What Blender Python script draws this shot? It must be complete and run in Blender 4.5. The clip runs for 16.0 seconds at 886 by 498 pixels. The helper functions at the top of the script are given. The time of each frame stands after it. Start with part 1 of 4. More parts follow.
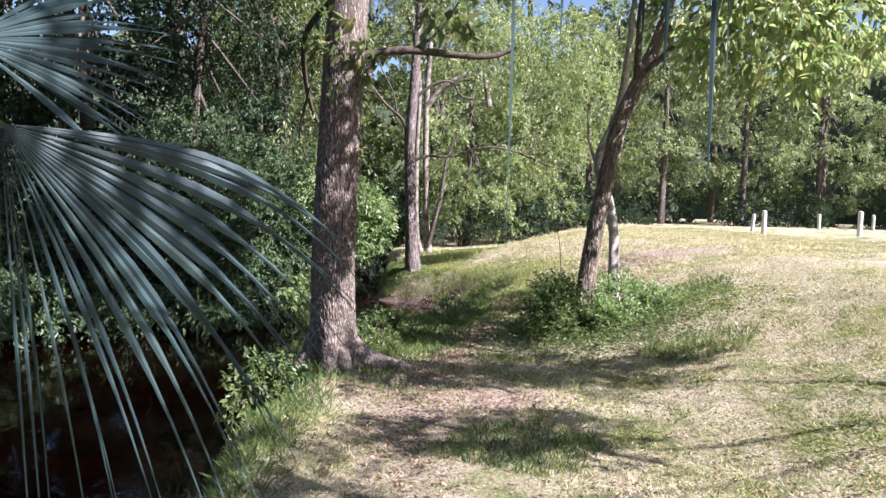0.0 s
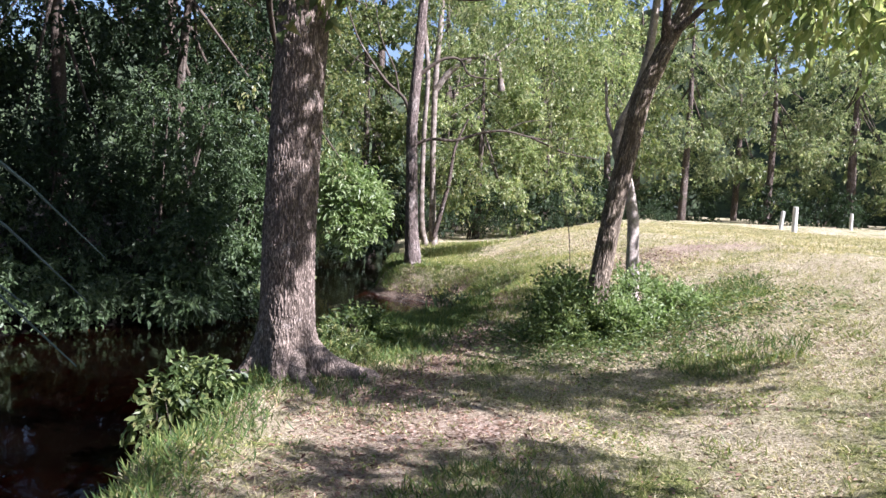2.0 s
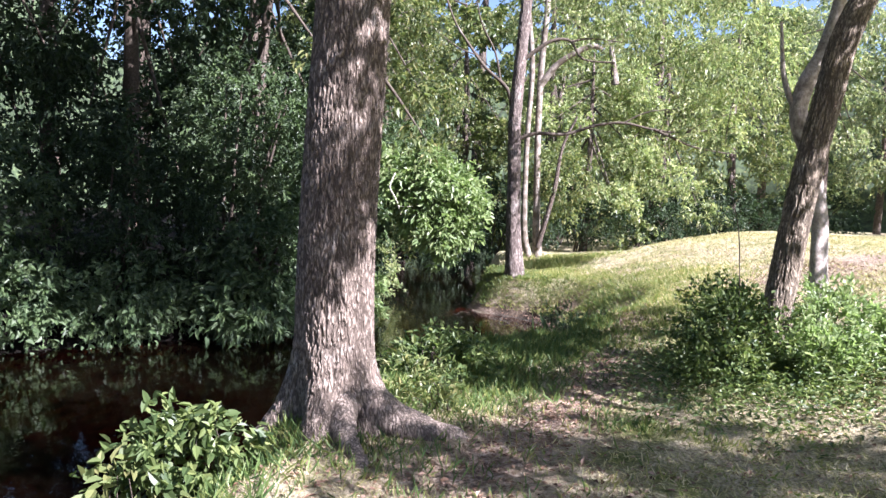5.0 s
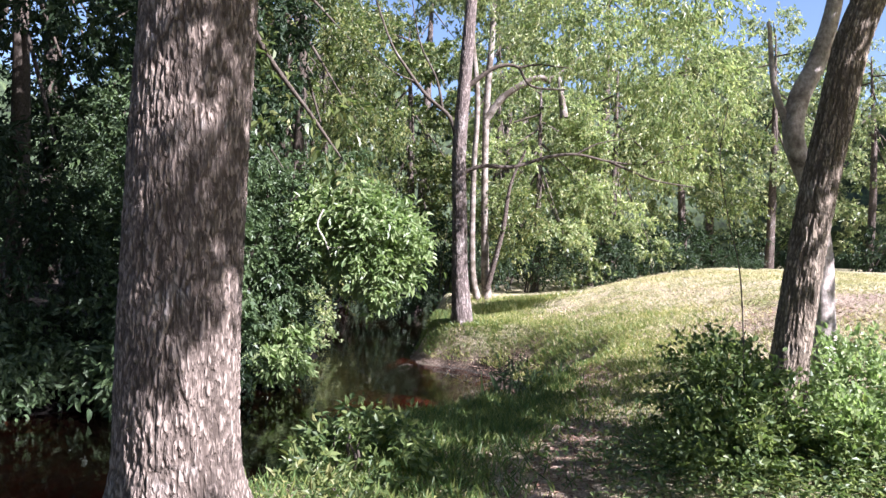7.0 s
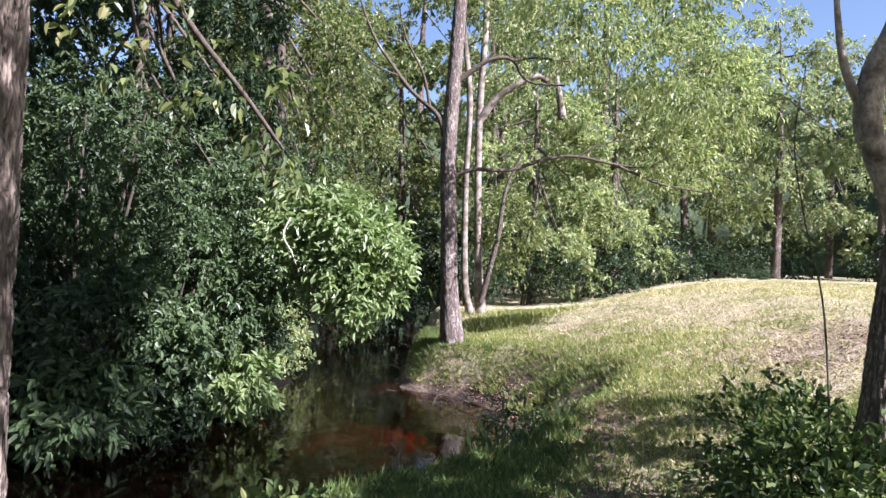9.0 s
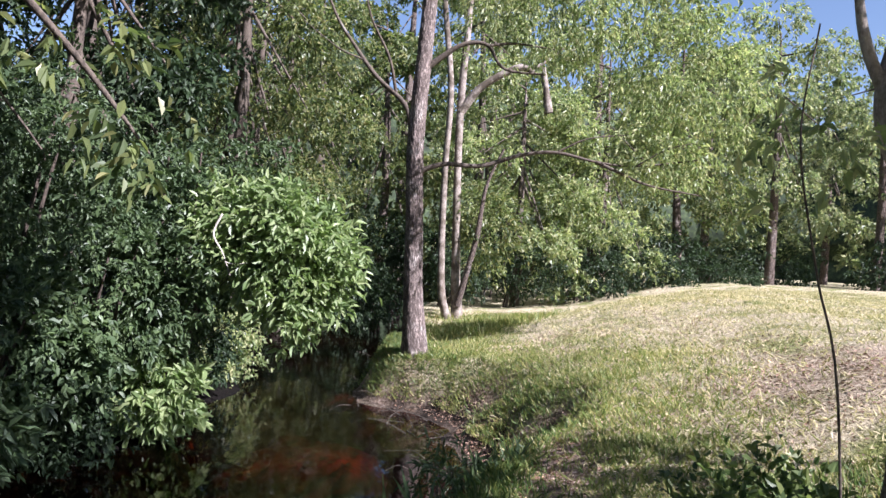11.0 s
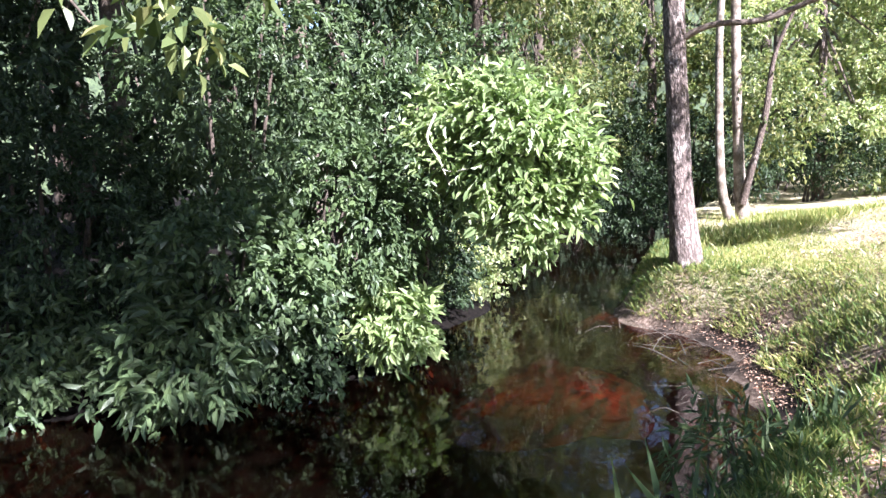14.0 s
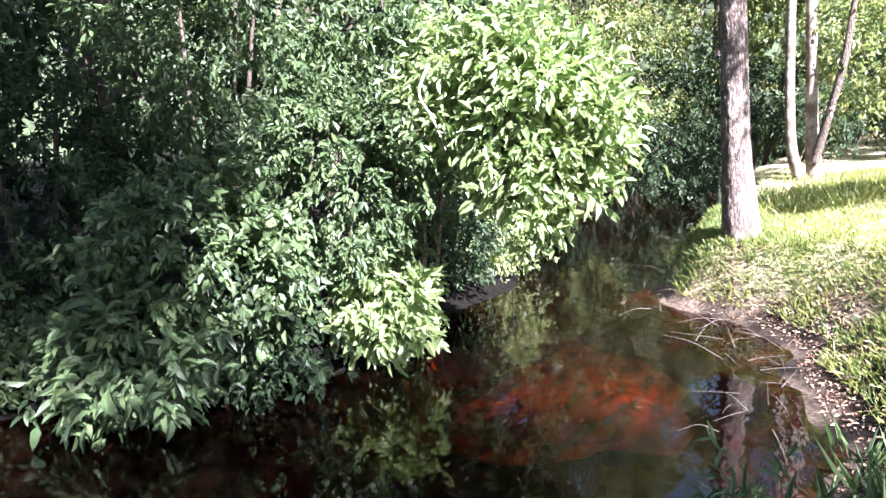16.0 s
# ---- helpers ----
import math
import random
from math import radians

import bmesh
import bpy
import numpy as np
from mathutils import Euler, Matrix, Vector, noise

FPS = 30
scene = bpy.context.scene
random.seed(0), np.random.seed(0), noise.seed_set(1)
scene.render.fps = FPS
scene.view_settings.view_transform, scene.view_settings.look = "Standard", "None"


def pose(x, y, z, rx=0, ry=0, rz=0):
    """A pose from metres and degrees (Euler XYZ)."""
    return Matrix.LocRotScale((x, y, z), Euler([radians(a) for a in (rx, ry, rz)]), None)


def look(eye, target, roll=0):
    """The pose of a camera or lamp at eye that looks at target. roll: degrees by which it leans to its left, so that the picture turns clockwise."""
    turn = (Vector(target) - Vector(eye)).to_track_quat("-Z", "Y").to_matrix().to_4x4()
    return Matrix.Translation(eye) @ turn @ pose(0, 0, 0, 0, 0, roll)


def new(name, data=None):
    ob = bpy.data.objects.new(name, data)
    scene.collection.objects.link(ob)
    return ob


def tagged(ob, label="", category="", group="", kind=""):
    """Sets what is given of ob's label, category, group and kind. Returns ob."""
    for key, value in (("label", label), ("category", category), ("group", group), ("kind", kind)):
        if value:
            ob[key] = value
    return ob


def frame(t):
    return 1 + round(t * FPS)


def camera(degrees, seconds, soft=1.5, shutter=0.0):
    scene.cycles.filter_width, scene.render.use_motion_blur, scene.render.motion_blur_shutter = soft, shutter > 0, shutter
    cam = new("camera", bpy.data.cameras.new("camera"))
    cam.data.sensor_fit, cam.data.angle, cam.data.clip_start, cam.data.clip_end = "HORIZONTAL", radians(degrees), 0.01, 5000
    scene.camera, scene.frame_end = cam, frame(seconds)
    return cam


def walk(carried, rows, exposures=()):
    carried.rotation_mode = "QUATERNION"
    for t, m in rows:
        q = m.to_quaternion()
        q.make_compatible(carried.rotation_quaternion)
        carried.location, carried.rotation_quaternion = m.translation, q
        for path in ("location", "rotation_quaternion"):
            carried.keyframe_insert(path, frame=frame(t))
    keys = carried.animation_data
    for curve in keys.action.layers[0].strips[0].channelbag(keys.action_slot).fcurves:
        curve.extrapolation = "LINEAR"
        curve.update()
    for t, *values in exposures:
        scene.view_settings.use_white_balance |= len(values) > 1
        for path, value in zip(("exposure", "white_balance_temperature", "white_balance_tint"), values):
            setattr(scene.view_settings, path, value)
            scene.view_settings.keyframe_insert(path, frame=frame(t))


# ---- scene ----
cam = camera(63.0, 16.0)
PATH = [
    (0, (-0.847, -3.067, 1.955), (-0.532, -1.096, 1.831), 1.5),
    (0.5, (-0.655, -2.768, 1.951), (-0.477, -0.789, 1.72), 3.2),
    (1, (-0.545, -2.396, 1.901), (-0.282, -0.422, 1.726), 4.1),
    (1.5, (-0.426, -1.967, 1.858), (-0.046, -0.016, 1.634), 1.5),
    (2, (-0.252, -1.571, 1.772), (0.019, 0.406, 1.633), 2.6),
    (2.5, (-0.187, -1.099, 1.703), (-0.006, 0.891, 1.623), 3.6),
    (3, (-0.192, -0.674, 1.665), (-0.023, 1.312, 1.5), 3.0),
    (3.2, (-0.176, -0.492, 1.666), (-0.103, 1.503, 1.541), 2.4),
    (5.3, (-0.048, 1.009, 1.459), (-0.071, 3.006, 1.35), 2.1),
    (5.5, (-0.032, 1.199, 1.451), (-0.006, 3.191, 1.273), -0.2),
    (6, (0.048, 1.564, 1.442), (0.327, 3.53, 1.208), 0.6),
    (6.5, (0.142, 1.895, 1.512), (0.296, 3.885, 1.398), 2.0),
    (7, (0.145, 2.304, 1.49), (0.273, 4.3, 1.498), 1.8),
    (7.5, (0.202, 2.693, 1.475), (0.511, 4.668, 1.425), 1.8),
    (8, (0.307, 3.02, 1.53), (0.523, 5.008, 1.545), 2.3),
    (8.5, (0.344, 3.351, 1.537), (0.478, 5.346, 1.514), 2.1),
    (8.7, (0.356, 3.513, 1.55), (0.491, 5.508, 1.582), 1.8),
    (10.8, (0.913, 4.728, 1.749), (1.083, 6.72, 1.752), 2.3),
    (11, (0.991, 4.841, 1.746), (1.143, 6.835, 1.761), 3.0),
    (11.5, (1.086, 5.067, 1.785), (1.058, 7.067, 1.803), 1.2),
    (12, (1.066, 5.436, 1.805), (0.988, 7.435, 1.806), 1.9),
    (12.5, (1.058, 5.591, 1.746), (1.017, 7.591, 1.769), 0.5),
    (13, (1.141, 5.858, 1.678), (0.809, 7.83, 1.669), -0.5),
    (13.5, (1.329, 6.099, 1.609), (0.728, 8.0, 1.448), 1.3),
    (14, (1.258, 6.504, 1.608), (0.669, 8.4, 1.367), -2.2),
    (14.5, (1.219, 6.747, 1.593), (0.816, 8.659, 1.164), -3.2),
    (15, (1.373, 7.03, 1.535), (0.733, 8.904, 1.252), -5.3),
    (15.5, (1.491, 7.355, 1.569), (0.652, 9.105, 1.083), -6.9),
    (16, (1.466, 7.822, 1.625), (0.717, 9.642, 1.271), -3.0),
]
walk(cam, [(t, look(eye, target, roll)) for t, eye, target, roll in PATH], [(t, ev, 5800, 22) for t, ev in ((0, 1.9), (3, 1.8), (5.5, 2.38), (7.5, 2.05), (9, 1.98), (11.5, 1.75), (13, 1.75), (13.5, 2.3), (14, 2.85), (15.4, 3.2), (16, 3.45))])

# ---- light ----
SUN_EL, SUN_AZ = radians(42), radians(127)
world = bpy.data.worlds.new("sky")
scene.world = world
world.use_nodes = True
wn = world.node_tree
sky = wn.nodes.new("ShaderNodeTexSky")
sky.sky_type, sky.sun_disc = "NISHITA", False
sky.sun_elevation, sky.sun_rotation = SUN_EL, SUN_AZ
wn.nodes["Background"].inputs[1].default_value = 0.05
wn.links.new(sky.outputs[0], wn.nodes["Background"].inputs[0])
sun_data = bpy.data.lights.new("sun", "SUN")
sun_data.energy, sun_data.angle, sun_data.color = 5.0, radians(0.55), (1.0, 0.965, 0.92)
sun = new("sun", sun_data)
to_sun = Vector((math.sin(SUN_AZ) * math.cos(SUN_EL), math.cos(SUN_AZ) * math.cos(SUN_EL), math.sin(SUN_EL)))
sun.matrix_world = look(to_sun * 60, (0, 0, 0))


# ---- materials ----
def nodes_of(name):
    m = bpy.data.materials.new(name)
    m.use_nodes = True
    nt = m.node_tree
    return m, nt, nt.nodes["Principled BSDF"]


def ramp(nt, fac, stops):
    r = nt.nodes.new("ShaderNodeValToRGB")
    el = r.color_ramp.elements
    while len(el) < len(stops):
        el.new(0.5)
    for e, (p, c) in zip(el, stops):
        e.position, e.color = p, (*c, 1)
    nt.links.new(fac, r.inputs[0])
    return r.outputs[0]


def tex(nt, scale, detail=4.0, rough=0.6, stretch=(1, 1, 1)):
    geo = nt.nodes.new("ShaderNodeNewGeometry")
    mp = nt.nodes.new("ShaderNodeMapping")
    mp.inputs["Scale"].default_value = stretch
    nt.links.new(geo.outputs["Position"], mp.inputs[0])
    n = nt.nodes.new("ShaderNodeTexNoise")
    n.inputs["Scale"].default_value, n.inputs["Detail"].default_value, n.inputs["Roughness"].default_value = scale, detail, rough
    nt.links.new(mp.outputs[0], n.inputs["Vector"])
    return n.outputs[0]


def mix(nt, fac, a, b, mode="MIX"):
    m = nt.nodes.new("ShaderNodeMix")
    m.data_type, m.blend_type = "RGBA", mode
    for socket, v in ((m.inputs[0], fac), (m.inputs[6], a), (m.inputs[7], b)):
        if isinstance(v, bpy.types.NodeSocket):
            nt.links.new(v, socket)
        else:
            socket.default_value = v if isinstance(v, float) else (*v, 1)
    return m.outputs[2]


def bump(nt, bsdf, h, strength, dist):
    b = nt.nodes.new("ShaderNodeBump")
    b.inputs["Strength"].default_value, b.inputs["Distance"].default_value = strength, dist
    nt.links.new(h, b.inputs["Height"])
    nt.links.new(b.outputs[0], bsdf.inputs["Normal"])


def leaf_material(name, colours, translucent=0.4, rough=0.42, gloss=0.5):
    """Foliage: every leaf its own tone, thin enough to let the sun through."""
    m, nt, b = nodes_of(name)
    geo = nt.nodes.new("ShaderNodeNewGeometry")
    n = len(colours)
    c = ramp(nt, geo.outputs["Random Per Island"], [(i / max(1, n - 1), (k[0] * 1.05, k[1], k[2] * 1.03)) for i, k in enumerate(colours)])
    c = mix(nt, 0.55, c, ramp(nt, tex(nt, 1.1, 3), [(0.3, (0.55, 0.6, 0.5)), (0.7, (1.25, 1.2, 1.0))]), "MULTIPLY")
    nt.links.new(c, b.inputs["Base Color"])
    b.inputs["Roughness"].default_value = rough
    b.inputs["Specular IOR Level"].default_value = gloss
    t = nt.nodes.new("ShaderNodeBsdfTranslucent")
    nt.links.new(mix(nt, 1.0, c, (1.12, 1.25, 0.8), "MULTIPLY"), t.inputs[0])
    s = nt.nodes.new("ShaderNodeMixShader")
    s.inputs[0].default_value = translucent
    nt.links.new(b.outputs[0], s.inputs[1])
    nt.links.new(t.outputs[0], s.inputs[2])
    nt.links.new(s.outputs[0], nt.nodes["Material Output"].inputs[0])
    return m


def bark_material(name, dark, light, patch, patch_at=0.62, scale=1.0, furrowed=False):
    """Furrowed bark with lichen patches."""
    m, nt, b = nodes_of(name)
    fine = tex(nt, 38 * scale, 6, 0.7, (1, 1, 0.6))
    c = ramp(nt, fine, [(0.32, dark), (0.62, light)])
    c = mix(nt, ramp(nt, tex(nt, 3.2, 5, 0.65), [(patch_at - 0.06, (0, 0, 0)), (patch_at + 0.08, (1, 1, 1))]), c, patch)
    height = fine
    if furrowed:
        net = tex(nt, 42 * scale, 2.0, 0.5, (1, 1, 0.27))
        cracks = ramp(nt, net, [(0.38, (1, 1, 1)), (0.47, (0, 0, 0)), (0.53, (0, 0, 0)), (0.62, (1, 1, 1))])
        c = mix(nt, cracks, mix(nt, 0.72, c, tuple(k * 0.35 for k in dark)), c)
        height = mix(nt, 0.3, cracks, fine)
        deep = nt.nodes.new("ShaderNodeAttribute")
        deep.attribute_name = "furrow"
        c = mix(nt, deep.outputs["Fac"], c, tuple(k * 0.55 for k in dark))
    nt.links.new(c, b.inputs["Base Color"])
    b.inputs["Roughness"].default_value = 0.9
    b.inputs["Specular IOR Level"].default_value = 0.2
    bump(nt, b, height, 0.8 if furrowed else 0.5, 0.014)
    return m


# shade on the far bank and undergrowth is put into LEAF_DARK's low tones
LEAF_DARK = leaf_material("shade_toned_leaf", [(0.018, 0.031, 0.016), (0.026, 0.048, 0.023), (0.043, 0.073, 0.031), (0.035, 0.057, 0.035)], 0.3, 0.5, 0.28)
# a less shaded copy for bank shrubs that catch more light
LEAF_BANK = leaf_material("bank_leaf", [(0.042, 0.07, 0.036), (0.066, 0.108, 0.05), (0.1, 0.15, 0.066), (0.09, 0.13, 0.074)], 0.35, 0.45, 0.35)
LEAF_MID = leaf_material("wood_leaf", [(0.055, 0.09, 0.035), (0.115, 0.155, 0.06), (0.18, 0.22, 0.085), (0.25, 0.245, 0.11)], 0.45)
# sunlight is put into the raised tones of LEAF_LIGHT and LEAF_FRESH
LEAF_LIGHT = leaf_material("sun_toned_leaf", [(0.13, 0.185, 0.08), (0.22, 0.28, 0.13), (0.32, 0.37, 0.19), (0.45, 0.45, 0.27)], 0.5)
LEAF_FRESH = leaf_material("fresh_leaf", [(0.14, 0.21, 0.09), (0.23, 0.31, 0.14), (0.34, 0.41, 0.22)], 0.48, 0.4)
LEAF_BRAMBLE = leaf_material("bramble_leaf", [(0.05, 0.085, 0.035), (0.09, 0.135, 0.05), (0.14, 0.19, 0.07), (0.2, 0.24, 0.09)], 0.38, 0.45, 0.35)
LEAF_FAR = leaf_material("far_leaf", [(0.09, 0.13, 0.075), (0.18, 0.23, 0.12), (0.29, 0.33, 0.19), (0.43, 0.43, 0.28)], 0.48, 0.5)
GRASS = leaf_material("grass_blade", [(0.17, 0.2, 0.075), (0.33, 0.32, 0.15), (0.52, 0.47, 0.29), (0.66, 0.59, 0.43)], 0.3, 0.5, 0.3)
GRASS_LUSH = leaf_material("lush_blade", [(0.06, 0.11, 0.042), (0.1, 0.165, 0.055), (0.15, 0.21, 0.07), (0.23, 0.255, 0.09)], 0.35, 0.45, 0.3)
GRASS_MEADOW = leaf_material("meadow_blade", [(0.11, 0.17, 0.05), (0.18, 0.235, 0.07), (0.28, 0.30, 0.11), (0.38, 0.35, 0.17)], 0.38, 0.45, 0.3)
LITTER = leaf_material("dead_leaf", [(0.12, 0.065, 0.045), (0.24, 0.15, 0.105), (0.42, 0.31, 0.25), (0.08, 0.042, 0.03)], 0.1, 0.7, 0.3)
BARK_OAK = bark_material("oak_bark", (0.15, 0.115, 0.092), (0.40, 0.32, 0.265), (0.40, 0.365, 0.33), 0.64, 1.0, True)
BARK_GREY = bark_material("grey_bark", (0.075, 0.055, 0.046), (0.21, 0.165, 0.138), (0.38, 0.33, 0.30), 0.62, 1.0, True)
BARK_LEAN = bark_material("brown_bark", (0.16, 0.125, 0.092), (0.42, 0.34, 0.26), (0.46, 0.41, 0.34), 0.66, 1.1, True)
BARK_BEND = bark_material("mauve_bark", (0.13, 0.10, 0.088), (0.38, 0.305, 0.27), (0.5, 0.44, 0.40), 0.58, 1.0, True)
BARK_PALE = bark_material("pale_bark", (0.13, 0.11, 0.09), (0.34, 0.29, 0.25), (0.10, 0.08, 0.06), 0.5)
BARK_DARK = bark_material("twig_bark", (0.03, 0.024, 0.02), (0.12, 0.095, 0.075), (0.2, 0.18, 0.16), 0.66)
BARK_PATCHY = bark_material("patchy_bark", (0.22, 0.18, 0.16), (0.52, 0.45, 0.40), (0.12, 0.095, 0.08), 0.58)
DEADWOOD = bark_material("bleached_wood", (0.32, 0.28, 0.24), (0.55, 0.5, 0.44), (0.25, 0.21, 0.18), 0.6)


# ---- mesh helpers ----
rng = np.random.default_rng(7)


def mesh_object(name, verts, faces, material, parent=None, label="", smooth=False):
    """One mesh object from arrays; faces all of one size."""
    verts, faces = np.asarray(verts, np.float32), np.asarray(faces, np.int32)
    me = bpy.data.meshes.new(name)
    n, k = faces.shape
    me.vertices.add(len(verts))
    me.vertices.foreach_set("co", verts.ravel())
    me.loops.add(n * k)
    me.loops.foreach_set("vertex_index", faces.ravel())
    me.polygons.add(n)
    me.polygons.foreach_set("loop_start", np.arange(0, n * k, k, dtype=np.int32))
    me.polygons.foreach_set("use_smooth", np.full(n, smooth))
    me.update(calc_edges=True)
    me.materials.append(material)
    ob = new(name, me)
    if parent is not None:
        ob.parent = parent
    if label:
        tagged(ob, label)
    return ob


def thing(name, place, label, category, group="", kind=""):
    ob = new(name)
    ob.empty_display_size = 0.2
    ob.location = place
    return tagged(ob, label, category, group, kind)


def glide(points, n):
    """n places along a smooth line through the given points (Catmull-Rom); works for radii too."""
    p = np.asarray(points, float)
    p = np.vstack([2 * p[0] - p[1], p, 2 * p[-1] - p[-2]])
    out = []
    for u in np.linspace(0, len(p) - 3 - 1e-6, n):
        i, f = int(u), u - int(u)
        a, b, c, d = p[i:i + 4]
        out.append(0.5 * (2 * b + (c - a) * f + (2 * a - 5 * b + 4 * c - d) * f * f + (3 * b - a - 3 * c + d) * f ** 3))
    return np.array(out)


def tube(line, radii, seg=10, wobble=0.0, relief=None):
    """Verts and quads of a tapering tube along a line, closed at its tip."""
    line, radii = np.asarray(line, float), np.asarray(radii, float)
    t = np.gradient(line, axis=0)
    t /= np.linalg.norm(t, axis=1)[:, None] + 1e-9
    ref = np.array([0.0, 1.0, 0.0]) if abs(t[:, 1]).mean() < 0.8 else np.array([1.0, 0, 0])
    u = np.cross(t, ref)
    u /= np.linalg.norm(u, axis=1)[:, None]
    v = np.cross(u, t)
    a = np.linspace(0, 2 * np.pi, seg, endpoint=False)
    r = radii[:, None] * np.ones(seg)
    if wobble:
        ph = rng.uniform(0, 6.28, 4)
        s = np.arange(len(line))[:, None] / len(line) * 9
        r = r * (1 + wobble * (np.sin(2 * a + ph[0] + s) + np.sin(3 * a + ph[1] - 1.7 * s) + 0.6 * np.sin(5 * a + ph[2] + 2.3 * s)))
    if relief is not None:
        r = r + relief(a, line)
    verts = line[:, None, :] + r[..., None] * (np.cos(a)[None, :, None] * u[:, None, :] + np.sin(a)[None, :, None] * v[:, None, :])
    n = len(line)
    i, j = np.meshgrid(np.arange(n - 1), np.arange(seg), indexing="ij")
    k = (j + 1) % seg
    faces = np.stack([i * seg + j, i * seg + k, (i + 1) * seg + k, (i + 1) * seg + j], -1).reshape(-1, 4)
    return verts.reshape(-1, 3), faces


def joined(pieces):
    vs, fs, o = [], [], 0
    for v, f in pieces:
        vs.append(v), fs.append(f + o)
        o += len(v)
    return np.vstack(vs), np.vstack(fs)


def unit(v):
    return v / (np.linalg.norm(v, axis=-1, keepdims=True) + 1e-9)


def leaves(at, way, up, length, width, fold=0.25, fine=False):
    """Verts and triangles of leaves: a folded blade each, from at along way; fine ones have a rounded outline."""
    way, side = unit(way), unit(np.cross(way, up))
    nrm = np.cross(side, way)
    L, Wd = length[:, None], width[:, None]
    tip = at + way * L - nrm * L * 0.14
    if fine:
        q1, q2 = at + way * L * 0.3 + nrm * Wd * fold, at + way * L * 0.66 + nrm * Wd * fold * 0.4
        v = np.stack([at, q1 + side * Wd * 0.5, q2 + side * Wd * 0.4, tip, q2 - side * Wd * 0.4, q1 - side * Wd * 0.5], 1).reshape(-1, 3)
        b = np.arange(len(at))[:, None] * 6
        return v, np.concatenate([b + [[0, 1, 2]], b + [[0, 2, 3]], b + [[0, 3, 4]], b + [[0, 4, 5]]], 1).reshape(-1, 3)
    mid = at + way * L * 0.45
    v = np.stack([at, mid + side * Wd * 0.5 + nrm * Wd * fold, tip, mid - side * Wd * 0.5 + nrm * Wd * fold], 1).reshape(-1, 3)
    b = np.arange(len(at))[:, None] * 4
    return v, np.concatenate([b + [[0, 1, 2]], b + [[0, 2, 3]]], 1).reshape(-1, 3)


def sprays(n, centre, radius, shell=0.55, flat_low=-1.0):
    """Twig roots in a lumpy ellipsoid, more of them near its outside, and the outward ways."""
    d = unit(rng.normal(size=(n * 2, 3)))
    d = d[d[:, 2] > flat_low][:n]
    q = np.array([0.72 + 0.5 * noise.noise(Vector(x * 1.9) + Vector(centre)) for x in d])
    r = q * rng.uniform(shell ** 3, 1, len(d)) ** (1 / 3)
    return np.asarray(centre) + d * r[:, None] * np.asarray(radius), d


def foliage(roots, outward, per, twig, length, width, droop=0.3, flat=0.7, jitter=0.6, fine=False):
    """Leaves set along short twigs that start at the roots."""
    n = len(roots)
    way = unit(outward + rng.normal(size=(n, 3)) * 0.55 + [0, 0, -droop])
    s = rng.uniform(0.1, 1, (n, per))
    tw = twig * rng.uniform(0.6, 1.3, (n, 1))
    at = roots[:, None, :] + way[:, None, :] * (s * tw)[..., None]
    at[..., 2] -= droop * 0.5 * (s * tw) ** 2 / twig
    at += rng.normal(size=at.shape) * twig * 0.10
    lw = unit(way[:, None, :] * 0.6 + rng.normal(size=at.shape) * jitter + [0, 0, -droop * 0.8])
    up = unit(np.array([0, 0, flat]) + rng.normal(size=at.shape) * (1 - flat) * 1.3 + 0.15 * rng.normal(size=at.shape))
    k = n * per
    sc = rng.uniform(0.65, 1.3, k)
    return leaves(at.reshape(k, 3), lw.reshape(k, 3), up.reshape(k, 3), length * sc, width * sc, 0.25, fine)


def smooth(a):
    a = np.clip(a, 0, 1)
    return a * a * (3 - 2 * a)


# ---- ground and creek ----
WATER = -0.77
RIGHT_Y = [-60, -6, 2, 4, 5, 6.5, 8, 9.7, 10.9, 12, 12.9, 14, 15.2, 16.0, 16.6, 17.2, 18.4, 19.4, 21.6, 28, 40, 90]
RIGHT_X = [-6, -3.0, -2.1, -1.68, -1.58, -1.4, -0.75, 0.8, 1.6, 1.92, 2.05, 2.1, 1.95, 1.6, 1.0, 0.62, 0.55, 0.75, 1.3, 1.6, 4, 30]
LEFT_Y = [-60, -6, 6, 9, 11, 12, 12.7, 13.6, 15, 17.8, 22, 27, 40, 90]
LEFT_X = [-14, -9.5, -8.2, -7.4, -5.9, -4.2, -2.9, -2.1, -1.75, -1.55, -2.3, -2.6, -0.5, 24]


def right_bank(y):
    return np.mean([np.interp(y + o, RIGHT_Y, RIGHT_X) for o in (-0.4, -0.2, 0, 0.2, 0.4)], axis=0)


def left_bank(y):
    return np.mean([np.interp(y + o, LEFT_Y, LEFT_X) for o in (-0.6, -0.3, 0, 0.3, 0.6)], axis=0)


def lumps(x, y):
    return (0.035 * np.sin(1.7 * x + 0.6 * y) * np.sin(1.3 * y - 0.8 * x) + 0.02 * np.sin(4.1 * x + 1.3) * np.sin(3.7 * y + 0.5)
            + 0.008 * np.sin(9.3 * x + 2.1 * y) * np.sin(10.7 * y - 3 * x))


